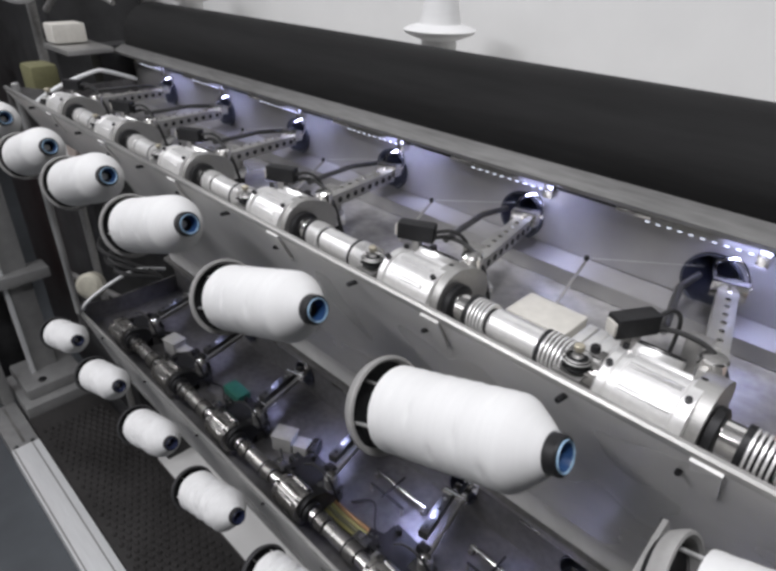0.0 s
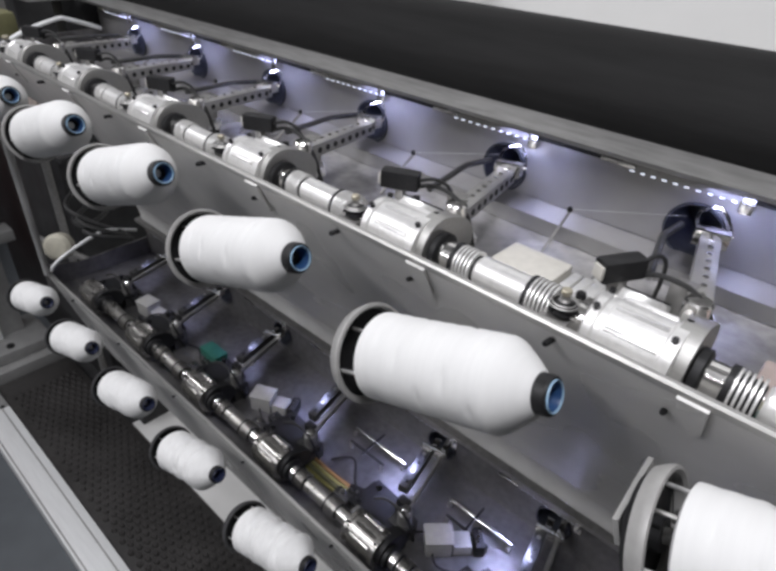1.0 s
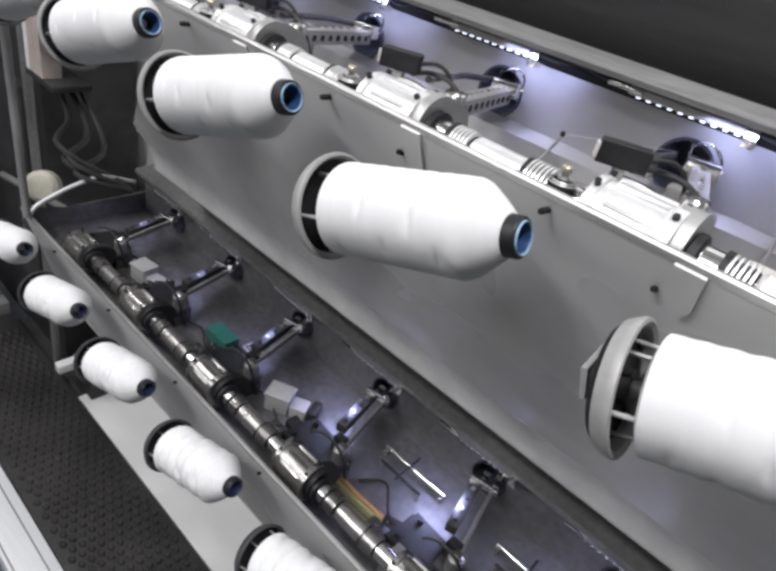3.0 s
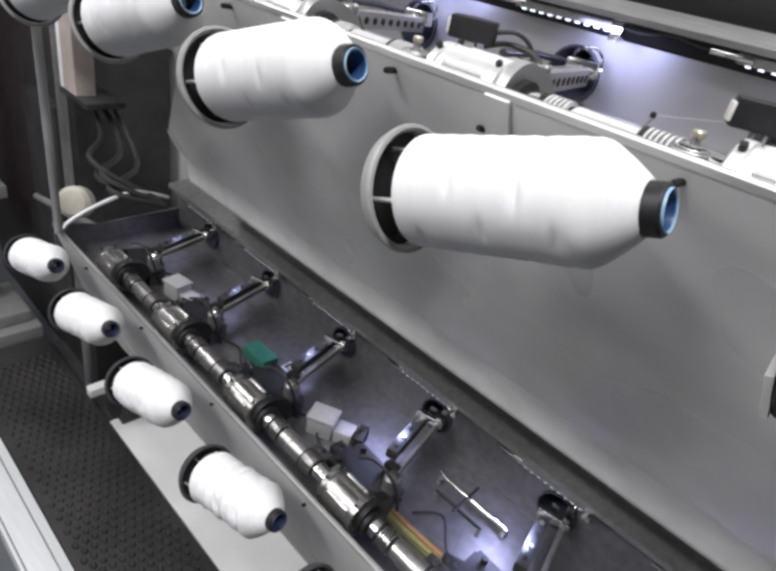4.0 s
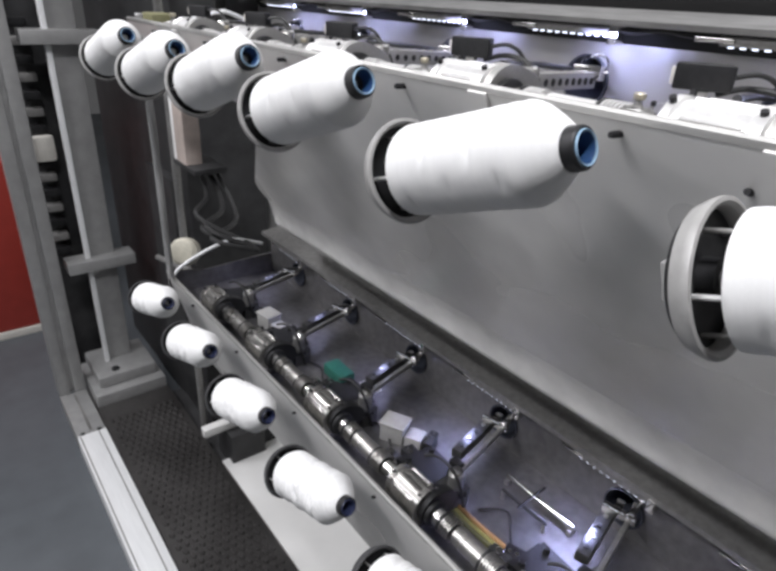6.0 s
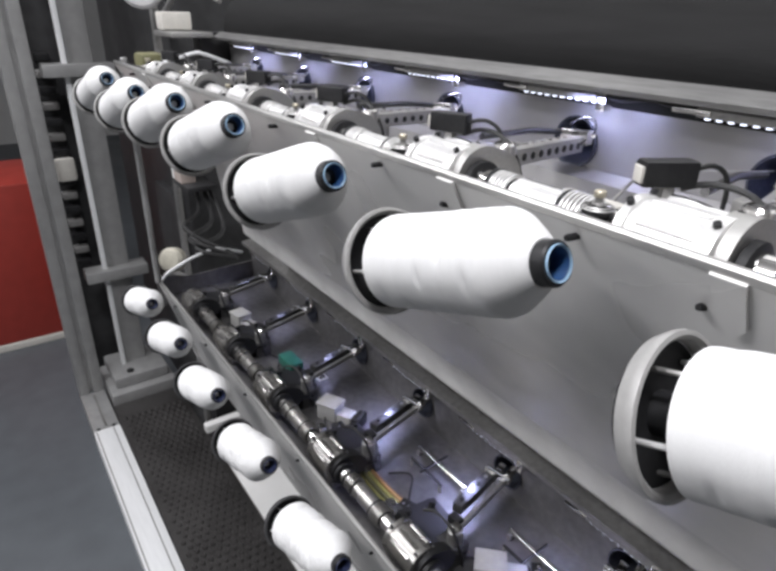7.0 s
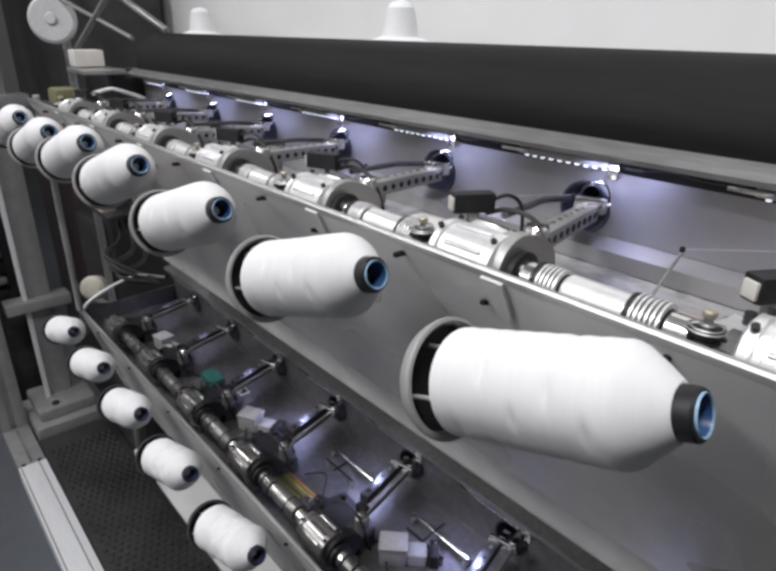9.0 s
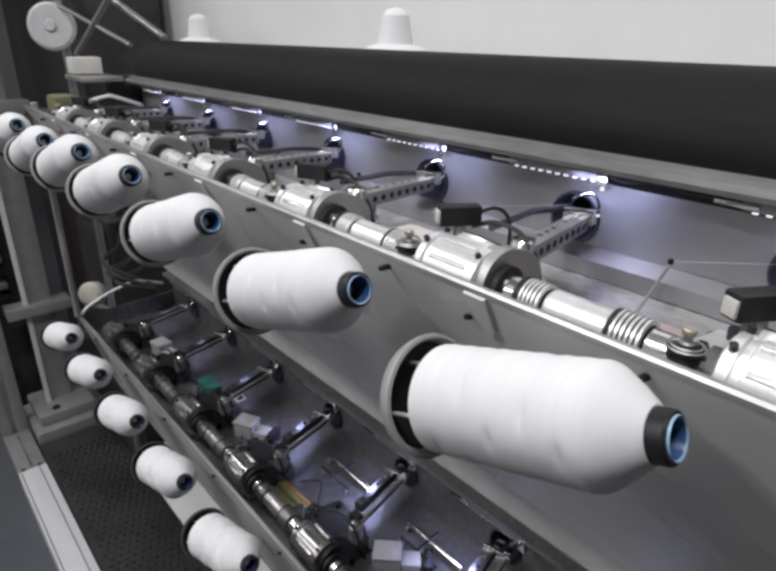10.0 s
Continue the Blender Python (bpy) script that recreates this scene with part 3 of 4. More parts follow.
def guide_arm(beam):
    """The drilled traverse arm that reaches from the cam plate into the port."""
    ob = tagged(new("traverse_arm"), "drilled steel traverse arm with a bright wire guide", "traverse arm", "traverse arms")
    a, b = Vector((0.040, 0.070, -0.001)), Vector((0.013, 0.181, -0.007))
    d = (b - a).normalized()
    side = d.cross(Vector((0, 0, 1))).normalized()
    up = side.cross(d)
    m = Matrix.Translation(a) @ Matrix((side, d, up)).transposed().to_4x4()
    n = (b - a).length
    bm = bmesh.new()
    box(bm, (-0.006, -0.004, 0.0015), (0.006, n, 0.0030), 0.0004)
    box(bm, (-0.0065, -0.004, -0.0085), (-0.0048, n, 0.0029), 0.0004)
    box(bm, (0.0048, -0.004, -0.0085), (0.0065, n - 0.01, 0.0029), 0.0004)
    bm.transform(m)
    bar = part("beam", bm, beam, ob)
    for k in range(8):
        y = 0.012 + k * (n - 0.02) / 8
        part("hole_ring", made(rod, m @ Vector((0.0064, y, -0.003)), m @ Vector((0.0064 + 0.0008, y, -0.003)), 0.0026, 8), BLACK, bar)
        part("pin_head", made(rod, m @ Vector((0.0005, y, 0.0028)), m @ Vector((0.0005, y, 0.0042)), 0.0019, 8), CHROME, bar)
    bm = bmesh.new()
    box(bm, (-0.011, n - 0.016, -0.003), (0.011, n - 0.004, 0.008), 0.001)
    bm.transform(m)
    block = part("guide_block", bm, CHROME, ob, "bright guide block")
    bm = bmesh.new()
    tube(bm, curve_points([m @ Vector(p) for p in ((-0.009, n - 0.01, 0.004), (-0.011, n + 0.006, 0.012), (0.0, n + 0.012, 0.016), (0.009, n + 0.004, 0.010), (0.012, n - 0.006, 0.004))]), 0.0012)
    part("wire_guide", bm, CHROME, block)
    part("pivot", made(rod, a + Vector((0, -0.002, -0.034)), a + Vector((0, -0.002, 0.007)), 0.0075, 16), CHROME, ob, "bright pivot pin")
    bm = bmesh.new()
    slab(bm, [(0.040, 0.050, -0.03), (0.040, 0.085, -0.018), (0.040, 0.085, 0.001), (0.040, 0.058, 0.001)], 0.004)
    part("gusset", bm, STEEL, ob)
    # a lighter second lever beside the beam
    bm = bmesh.new()
    tube(bm, [(0.010, 0.075, 0.004), (-0.006, 0.140, 0.000), (-0.006, 0.176, -0.004)], 0.0025, 8)
    part("lever", bm, OILY, ob)
    return ob


def lower_arm():
    """The plain steel lever of the lower tray, with its bright hub bolt, dark twin and tee-shaped wire guide."""
    ob = tagged(new("traverse_arm"), "oily steel traverse arm with a bright hub bolt and tip", "traverse arm", "traverse arms")
    a, b = Vector((0.036, 0.080, -0.004)), Vector((0.012, 0.184, -0.001))
    d = (b - a).normalized()
    side = d.cross(Vector((0, 0, 1))).normalized()
    m = Matrix.Translation(a) @ Matrix((side, d, side.cross(d))).transposed().to_4x4()
    n = (b - a).length
    bm = bmesh.new()
    box(bm, (-0.0024, 0.0, -0.0045), (0.0024, n, 0.0015), 0.0008)
    bm.transform(m)
    part("lever", bm, DULL, ob)
    bm = bmesh.new()
    box(bm, (-0.024, n * 0.25, -0.010), (-0.012, n * 0.90, 0.0015), 0.0012)
    bm.transform(m)
    twin = part("twin_lever", bm, OILY, ob, "dark drilled twin lever")
    for k in range(4):
        p = Vector((-0.018, n * (0.34 + 0.14 * k), 0.0012))
        part("pin_head", made(rod, m @ p, m @ (p + Vector((0, 0, 0.0016))), 0.0024, 8), STEEL if k % 2 else BLACK, twin)
    bm = bmesh.new()
    box(bm, (-0.026, n - 0.016, -0.003), (0.006, n - 0.009, 0.004), 0.001)
    box(bm, (-0.017, n - 0.009, -0.003), (-0.009, n + 0.004, 0.003), 0.001)
    box(bm, (-0.003, n - 0.012, 0.0), (0.004, n + 0.006, 0.006), 0.001)
    bm.transform(m)
    tee = part("guide_tee", bm, CHROME, ob, "bright tee-shaped guide")
    bm = bmesh.new()
    tube(bm, curve_points([m @ Vector(p) for p in ((0.001, n, 0.004), (0.003, n + 0.006, 0.011), (0.000, n + 0.009, 0.014), (-0.004, n + 0.005, 0.012))]), 0.0016)
    part("wire_guide", bm, CHROME, tee)
    part("pivot", made(rod, a + Vector((0, 0, -0.041)), a + Vector((0, 0, 0.002)), 0.0085, 18), DULL, ob)
    bm = bmesh.new()
    lathe(bm, [(0.002, 0.0), (0.002, 0.0064), (0.0045, 0.0064), (0.0068, 0.0040), (0.0075, 0.0)], Matrix.Translation(a), 16)
    part("hub_bolt", bm, CHROME, ob, "bright domed hub bolt")
    bm = bmesh.new()
    box(bm, (a.x - 0.016, a.y - 0.012, -0.045), (a.x + 0.010, a.y + 0.012, -0.020), 0.002)
    part("pivot_foot", bm, OILY, ob)
    return ob


def sensor():
    ob = tagged(new("sensor_box"), "small black sensor box with a looped cable", "sensor", "sensor boxes")
    bm = bmesh.new()
    box(bm, (-0.014, -0.005, 0), (0.013, 0.006, 0.0125), 0.0015)
    case = part("case", bm, BLACK, ob)
    bm = bmesh.new()
    box(bm, (-0.0155, -0.004, 0.002), (-0.0138, 0.004, 0.010), 0.0005)
    part("lens", bm, CREAM, case, "pale lens")
    bm = bmesh.new()
    box(bm, (-0.003, -0.004, -0.045), (0.003, 0.004, 0.0), 0.0005)
    part("stem", bm, DULL, ob)
    bm = bmesh.new()
    tube(bm, curve_points([(0.012, 0, 0.007), (0.024, 0.003, 0.009), (0.034, 0.005, 0.002), (0.038, 0.008, -0.016), (0.036, 0.010, -0.045)]), 0.0013)
    part("cable", bm, CABLE, ob)
    return ob


def tension_knob():
    ob = tagged(new("tension_knob"), "dark tension disc knob on a steel plate", "knob", "tension knobs")
    bm = bmesh.new()
    lathe(bm, [(-0.004, 0), (-0.004, 0.0125), (-0.001, 0.0130), (0.001, 0.0105), (0.003, 0.0140), (0.005, 0.0135), (0.006, 0.0090), (0.009, 0.0055), (0.009, 0)], Matrix(), 24)
    part("tension_disc", bm, BLACK, ob)
    bm = bmesh.new()
    lathe(bm, [(0.008, 0), (0.008, 0.0042), (0.010, 0.0062), (0.0115, 0.0040), (0.016, 0.0034), (0.0165, 0.0), ], Matrix(), 16)
    part("stem_collar", bm, DULL, ob)
    bm = bmesh.new()
    lathe(bm, [(0.0165, 0), (0.0165, 0.0048), (0.0175, 0.0054), (0.0215, 0.0054), (0.0225, 0.0046), (0.0225, 0)], Matrix(), 16)
    part("thumb_nut", bm, material("brass_cap", (0.50, 0.46, 0.36), 0.35, 0.6, 0.12, 60), ob, "pale brass thumb nut")
    for r, h in ((0.0145, 0.0062), (0.0118, 0.0078)):
        bm = bmesh.new()
        lathe(bm, [(h, r), (h + 0.0009, r + 0.0008), (h + 0.0018, r), (h + 0.0009, r - 0.0008), (h, r)], Matrix(), 24)
        part("wire_ring", bm, STEEL, ob, "bright wire ring")
    bm = bmesh.new()
    box(bm, (-0.019, -0.012, -0.012), (0.012, 0.040, -0.0085), 0.001)
    part("base_plate", bm, DULL, ob)
    part("post", made(rod, (0, 0, -0.039), (0, 0, -0.0035), 0.005, 10), DULL, ob)
    for k in range(3):
        a = 2.1 * k
        part("ear", made(rod, (0.011 * math.cos(a), 0.011 * math.sin(a), 0.002), (0.016 * math.cos(a), 0.016 * math.sin(a), 0.002), 0.002, 8), BLACK, ob)
    return ob


def thread_post():
    ob = tagged(new("thread_guide"), "thin steel post with a black eyelet ball", "thread guide", "thread guides")
    part("stem", made(rod, (0.002, -0.045, 0.001), (0, 0, 0.026), 0.0012, 8), DULL, ob)
    bm = bmesh.new()
    lathe(bm, [(0.0255, 0), (0.0262, 0.0018), (0.028, 0.0022), (0.0298, 0.0016), (0.0303, 0)], Matrix(), 10)
    part("eyelet", bm, BLACK, ob)
    part("thread", made(rod, (0, 0, 0.028), (0.076, 0.024, 0.042), 0.00013, 6), THREAD, ob, "fine white thread")
    return ob


def led_bar():
    ob = tagged(new("light_bar"), "glowing row of small white lights in a steel channel", "light bar", "light bars")
    bm = bmesh.new()
    box(bm, (0, 0, 0), (0.086, 0.006, 0.006), 0.0008)
    channel = part("channel", bm, DULL, ob)
    bm = bmesh.new()
    box(bm, (-0.016, -0.0015, 0.0015), (0.010, 0.0005, 0.0045), 0.0005)
    part("end_tab", bm, CHROME, ob, "bright end tab")
    for k in range(10):
        bm = bmesh.new()
        box(bm, (0.006 + k * 0.0076, 0.001, -0.0010), (0.0088 + k * 0.0076, 0.0035, 0.0002))
        part("diode", bm, LED, channel, "glowing white diode")
    bm = bmesh.new()
    box(bm, (0.080, -0.002, -0.006), (0.088, 0.008, 0.008), 0.001)
    part("clip", bm, CHROME, ob)
    bm = bmesh.new()
    tube(bm, curve_points([(0.086, 0.003, 0.004), (0.100, 0.002, 0.003), (0.120, 0.003, 0.006), (0.140, 0.003, 0.004), (0.158, 0.003, 0.004)]), 0.0012)
    part("lead", bm, CABLE, ob)
    return ob


def stand(ob, m):
    ob.matrix_basis = m
    return ob


def along_axis(p, spin=0.0):
    """The pose at p with z along a spool's axis and y away from the aisle."""
    z = AXIS
    y = (Vector((0, 1, 0)) - z * z.y).normalized()
    x = y.cross(z)
    return Matrix.Translation(p) @ Matrix((x, y, z)).transposed().to_4x4() @ pose(0, 0, 0, 0, 0, spin)


first = {}


def place(kind, maker, m):
    if kind in first:
        return copy_thing(first[kind], m)
    first[kind] = stand(maker(), m)
    return first[kind]


rnd = random.Random(11)
for tier, off, last in ((0, Vector((0, 0, 0)), 9), (1, LOW, 8)):
    for i in range(1, last + 1):
        s = i * PITCH - 0.012 + (0 if tier or i < 7 else 0.012 if i == 7 else 0.026)
        o = Vector((s, LIP_Y, LIP_Z)) + off
        dx, dz = (0.0, 0.0) if tier or i > 7 else ((0.002, -0.005), (0.001, -0.006), (0.002, 0.003), (-0.006, 0.004), (-0.008, -0.002), (0.005, 0.002), (0.011, 0.005))[i - 1]
        cap = Vector((i * PITCH + dx, 0.0, 1.146 + dz)) + off + (Vector((0, 0.002, 0.008)) if tier else Vector((0, 0, 0)))
        foot = cap - AXIS * 0.1135
        if i < 8:
            place("spool%d%d" % (tier, i % 3), lambda: spool(bool(tier), 7 + i % 3 + 5 * tier), along_axis(foot, rnd.uniform(0, 360)))
            place("holder%d" % tier, lambda: holder(DARK_RIM if tier else RIM), along_axis(foot))
        # same unit on both tiers; the lower ones get darker barrels and black plates
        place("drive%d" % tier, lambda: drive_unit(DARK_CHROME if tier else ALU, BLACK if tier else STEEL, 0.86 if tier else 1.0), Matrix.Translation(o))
        place("arm%d" % tier, lower_arm if tier else lambda: guide_arm(STEEL), Matrix.Translation(o))
        if not tier:
            place("sensor", sensor, Matrix.Translation(o + Vector((0.001, 0.054, 0.008))) @ pose(0, 0, 0, 0, 0, 25 if i < 6 else 60))
            place("knob", tension_knob, Matrix.Translation(o + Vector((-0.014, 0.025, -0.006))) @ Matrix.Scale(0.74, 4))
            place("post", thread_post, Matrix.Translation(o + Vector((-0.084, 0.168, -0.046))))
        place("bar", led_bar, Matrix.Translation(o + Vector((-0.054 + rnd.uniform(-0.004, 0.004), 0.172 if tier == 0 else 0.176, 0.0235))))

# one small blue-white diode light beside each port
for tier, off, last in ((0, Vector((0, 0, 0)), 8), (1, LOW, 7)):
    for i in range(1, last + 1):
        p = Vector((i * PITCH + 0.014, LIP_Y + 0.158, LIP_Z + 0.024)) + off
        lamp = area_lamp("diode_light", p + Vector((-0.048, -0.01, 0)) * tier, p + Vector((0.002, 0.034, -0.034) if not tier else (-0.058, -0.030, -0.05)), 0.046, 0.006, 0.046 if tier == 0 else (0.02, 0.02, 0.03, 0.06, 0.09, 0.10, 0.08)[i - 1], (0.52, 0.56, 1.0))
        lamp.data.spread = radians(125)


# ---- behind and beside the machine ----


def connector_block():
    ob = tagged(new("connector_block"), "off-white ribbed connector block on the tray floor", "connector")
    bm = bmesh.new()
    box(bm, (0, 0, 0), (0.044, 0.032, 0.026), 0.002)
    part("housing", bm, CREAM, ob)
    for k in range(4):
        bm = bmesh.new()
        box(bm, (0.047 + 0.008 * k, 0.002, 0.0), (0.0535 + 0.008 * k, 0.028, 0.024), 0.001)
        part("terminal", bm, ALU, ob, "metal terminal")
    return ob


stand(connector_block(), Matrix.Translation((6 * PITCH - 0.012 - 0.085, LIP_Y + 0.062, LIP_Z - 0.045)))
def control_box():
    ob = tagged(new("control_box"), "pinkish beige control box with a green board on the tray floor", "control box")
    bm = bmesh.new()
    box(bm, (0, 0, 0), (0.056, 0.036, 0.014), 0.002)
    part("housing", bm, material("pinkish_plastic", (0.44, 0.36, 0.33), 0.5, 0.0, 0.1, 60), ob)
    bm = bmesh.new()
    box(bm, (-0.004, -0.012, 0.006), (0.060, -0.0005, 0.012), 0.001)
    board = part("board", bm, GREEN, ob, "green circuit board edge")
    bm = bmesh.new()
    box(bm, (0.004, -0.010, 0.0122), (0.018, -0.003, 0.0136), 0.0004)
    part("sticker", bm, YELLOW, board, "yellow sticker")
    for x in (0.012, 0.044):
        part("screw", made(rod, (x, 0.018, 0.0135), (x, 0.018, 0.0152), 0.0028, 10), DULL, ob)
    bm = bmesh.new()
    box(bm, (0.0, -0.010, 0.0), (0.056, -0.002, 0.006), 0.0005)
    part("board_rail", bm, BLACK, ob)
    return ob


stand(control_box(), Matrix.Translation((7 * PITCH - 0.012 - 0.083, LIP_Y + 0.066, LIP_Z - 0.045)))
for i, col in ((3, GREY_BOX), (5, GREY_BOX), (1, GREY_BOX)):
    b = tagged(new("junction_box"), "grey plastic junction box in the lower tray", "junction box", "junction boxes")
    bm = bmesh.new()
    box(bm, (0, 0, 0), (0.030, 0.025, 0.022), 0.003)
    part("box", bm, col, b)
    bm = bmesh.new()
    box(bm, (-0.001, -0.001, 0.022), (0.031, 0.026, 0.026), 0.0015)
    part("lid", bm, col, b)
    bm = bmesh.new()
    box(bm, (0.031, 0.002, 0.0), (0.052, 0.023, 0.016), 0.002)
    part("extension", bm, col, b)
    bm = bmesh.new()
    box(bm, (0.055, 0.000, 0.0), (0.066, 0.026, 0.018), 0.002)
    plug = part("plug", bm, BLACK, b, "black plug")
    for k in range(3):
        part("contact", made(rod, (0.058 + 0.002 * k, 0.006 + 0.006 * k, 0.018), (0.058 + 0.002 * k, 0.006 + 0.006 * k, 0.021), 0.0016, 8), CHROME, plug)
    b.matrix_basis = Matrix.Translation(LOW + Vector((i * PITCH + 0.060, LIP_Y + 0.075, LIP_Z - 0.045))) @ pose(0, 0, 0, 0, 0, 9 * i)
bm = bmesh.new()
box(bm, (0, 0, 0), (0.042, 0.022, 0.016), 0.002)
b = tagged(part("circuit_board", bm, GREEN), "green covered circuit board in the lower tray", "circuit board")
b.matrix_basis = Matrix.Translation(LOW + Vector((3 * PITCH - 0.075, LIP_Y + 0.082, LIP_Z - 0.030)))
bm = bmesh.new()
box(bm, (0, 0, 0), (0.030, 0.016, 0.0012), 0.0003)
b = tagged(new("type_plate"), "small dark type plate with a pale frame", "label")
b.matrix_basis = Matrix.Translation(LOW + Vector((3 * PITCH - 0.045, LIP_Y + 0.12, LIP_Z - 0.0445)))
part("plate", bm, WHITE, b)
bm = bmesh.new()
box(bm, (0.002, 0.002, 0.0012), (0.028, 0.014, 0.0018))
part("face", bm, BLACK, b)
for k in range(3):
    bm = bmesh.new()
    box(bm, (0.006, 0.004 + 0.0032 * k, 0.0018), (0.024 - 0.004 * k, 0.0055 + 0.0032 * k, 0.0021))
    part("line", bm, CREAM, b)
for k, col in enumerate((YELLOW, OLIVE, YELLOW, ORANGE)):
    bm = bmesh.new()
    tube(bm, curve_points([LOW + Vector((x, LIP_Y + y + 0.0055 * k, LIP_Z - 0.041 + 0.001 * (k % 2))) for x, y in ((0.60, 0.070), (0.68, 0.062), (0.74, 0.064), (0.79, 0.070), (0.83, 0.078))]), 0.0026)
    tagged(part("hose", bm, col), "yellow hose along the lower tray" if col is YELLOW else "olive green hose along the lower tray" if col is OLIVE else "orange hose along the lower tray", "hose", "hoses")


def idler():
    ob = tagged(new("idler_roller"), "bright idler bar with a thin black rod beside it", "idler", "idlers")
    part("bar", made(rod, (0, 0, 0.010), (0.088, 0, 0.010), 0.0030, 12), CHROME, ob, "bright bar")
    for x in (0.000, 0.083):
        bm = bmesh.new()
        box(bm, (x, -0.005, 0.0), (x + 0.005, 0.005, 0.0072), 0.001)
        part("bracket", bm, DULL, ob)
    part("black_rod", made(rod, (0.012, -0.022, 0.012), (0.070, -0.022, 0.012), 0.0018, 10), BLACK, ob, "thin black rod")
    part("cross_rod", made(rod, (0.040, -0.030, 0.014), (0.040, 0.012, 0.018), 0.0015, 10), BLACK, ob, "thin black rod")
    for x in (0.014, 0.068):
        part("rod_stud", made(rod, (x, -0.022, 0.0), (x, -0.022, 0.012), 0.0022, 8), DULL, ob)
    return ob


for i in range(1, 9):
    base = LOW + Vector((i * PITCH - 0.012, LIP_Y, LIP_Z - 0.045))
    if i > 3:
        place("idler", idler, Matrix.Translation(base + Vector((0.048, 0.150, 0))))


def plug_block():
    ob = tagged(new("plug_connector"), "black plug connector with bright contacts in the lower tray", "connector", "plug connectors")
    bm = bmesh.new()
    box(bm, (-0.014, -0.008, 0), (0.014, 0.008, 0.018), 0.002)
    part("body", bm, BLACK, ob)
    for k in range(3):
        part("contact", made(rod, (-0.008 + 0.007 * k, -0.002, 0.018), (-0.008 + 0.007 * k, -0.002, 0.020), 0.0019, 8), CHROME, ob, "bright contact")
    bm = bmesh.new()
    box(bm, (-0.010, -0.016, 0.0), (0.010, -0.0085, 0.010), 0.001)
    part("flange", bm, DULL, ob)
    return ob


for i in range(1, 7):
    base = LOW + Vector((i * PITCH - 0.012, LIP_Y, LIP_Z - 0.045))
    place("plug", plug_block, Matrix.Translation(base + Vector((0.128, 0.078 + 0.006 * math.sin(3.0 * i), 0))) @ pose(0, 0, 0, 0, 0, 20 * math.sin(2.0 * i)))


rl = random.Random(21)
for i in range(1, 8):
    base = LOW + Vector((i * PITCH - 0.012, LIP_Y, LIP_Z - 0.045))
    for k in range(1):
        x, y = rl.uniform(0.01, 0.06), rl.uniform(0.075, 0.10)
        bm = bmesh.new()
        tube(bm, curve_points([base + Vector(p) for p in ((x, y, 0.004), (x + 0.025, y + rl.uniform(-0.012, 0.02), 0.004 + rl.uniform(0, 0.012)), (x + 0.055, y + rl.uniform(-0.01, 0.03), 0.005), (x + 0.095, y + rl.uniform(-0.02, 0.03), 0.003))]), 0.0013, 6)
        tagged(part("lead", bm, CABLE), "thin black lead lying in the lower tray", "cable", "leads")
    bm = bmesh.new()
    box(bm, (-0.012, -0.008, 0), (0.012, 0.008, 0.020), 0.002)
    clamp = tagged(new("shaft_clamp"), "oily steel shaft clamp with a bright bolt", "clamp", "shaft clamps")
    clamp.matrix_basis = Matrix.Translation(base + Vector((0.118, 0.058, 0)))
    part("block", bm, OILY, clamp)
    part("bolt", made(rod, (0, 0, 0.020), (0, 0, 0.026), 0.0045, 6), CHROME, clamp, "bright bolt")


def roller():
    ob = tagged(new("cloth_roller"), "long black matt roller above the tray", "roller")
    bm = bmesh.new()
    lathe(bm, [(0, 0), (0, 0.050), (0.002, 0.053), (1.8, 0.053), (1.802, 0.05), (1.802, 0)], along((0.035, 0.275, 1.204), (1, 0.275, 1.204)), 64)
    part("drum", bm, ROLLER, ob)
    part("axle", made(rod, (-0.02, 0.275, 1.204), (0.036, 0.275, 1.204), 0.012, 16), DULL, ob)
    return ob


roller()


def sheet():
    ob = tagged(new("white_screen"), "smooth white sheet screen behind the roller", "screen")
    bm = bmesh.new()
    box(bm, (-0.60, 0.53, -0.05), (2.2, 0.54, 2.2), 0.002)
    part("panel", bm, SCREEN, ob)
    bm = bmesh.new()
    box(bm, (-0.60, 0.526, 2.2), (2.2, 0.544, 2.23), 0.003)
    part("top_rail", bm, POST, ob, "grey top rail")
    return ob


sheet()


def far_spool():
    ob = tagged(new("standing_bobbin"), "white bobbin on a narrow neck standing behind the roller", "bobbin", "standing bobbins")
    bm = bmesh.new()
    lathe(bm, [(0, 0), (0, 0.030), (0.006, 0.030), (0.010, 0.024), (0.046, 0.022), (0.050, 0.034), (0.054, 0.043), (0.058, 0.046), (0.061, 0.040), (0.065, 0.026), (0.082, 0.0225), (0.102, 0.019), (0.109, 0.012), (0.112, 0.0)], Matrix(), 32)
    part("winding", bm, THREAD, ob)
    return ob


a = stand(far_spool(), pose(0.520, 0.42, 1.195))
copy_thing(a, pose(-0.107, 0.42, 1.195))
bm = bmesh.new()
box(bm, (-0.155, 0.36, 1.15), (1.8, 0.50, 1.195), 0.003)
tagged(part("rear_shelf", bm, STEEL), "steel shelf carrying the standing bobbins", "shelf")


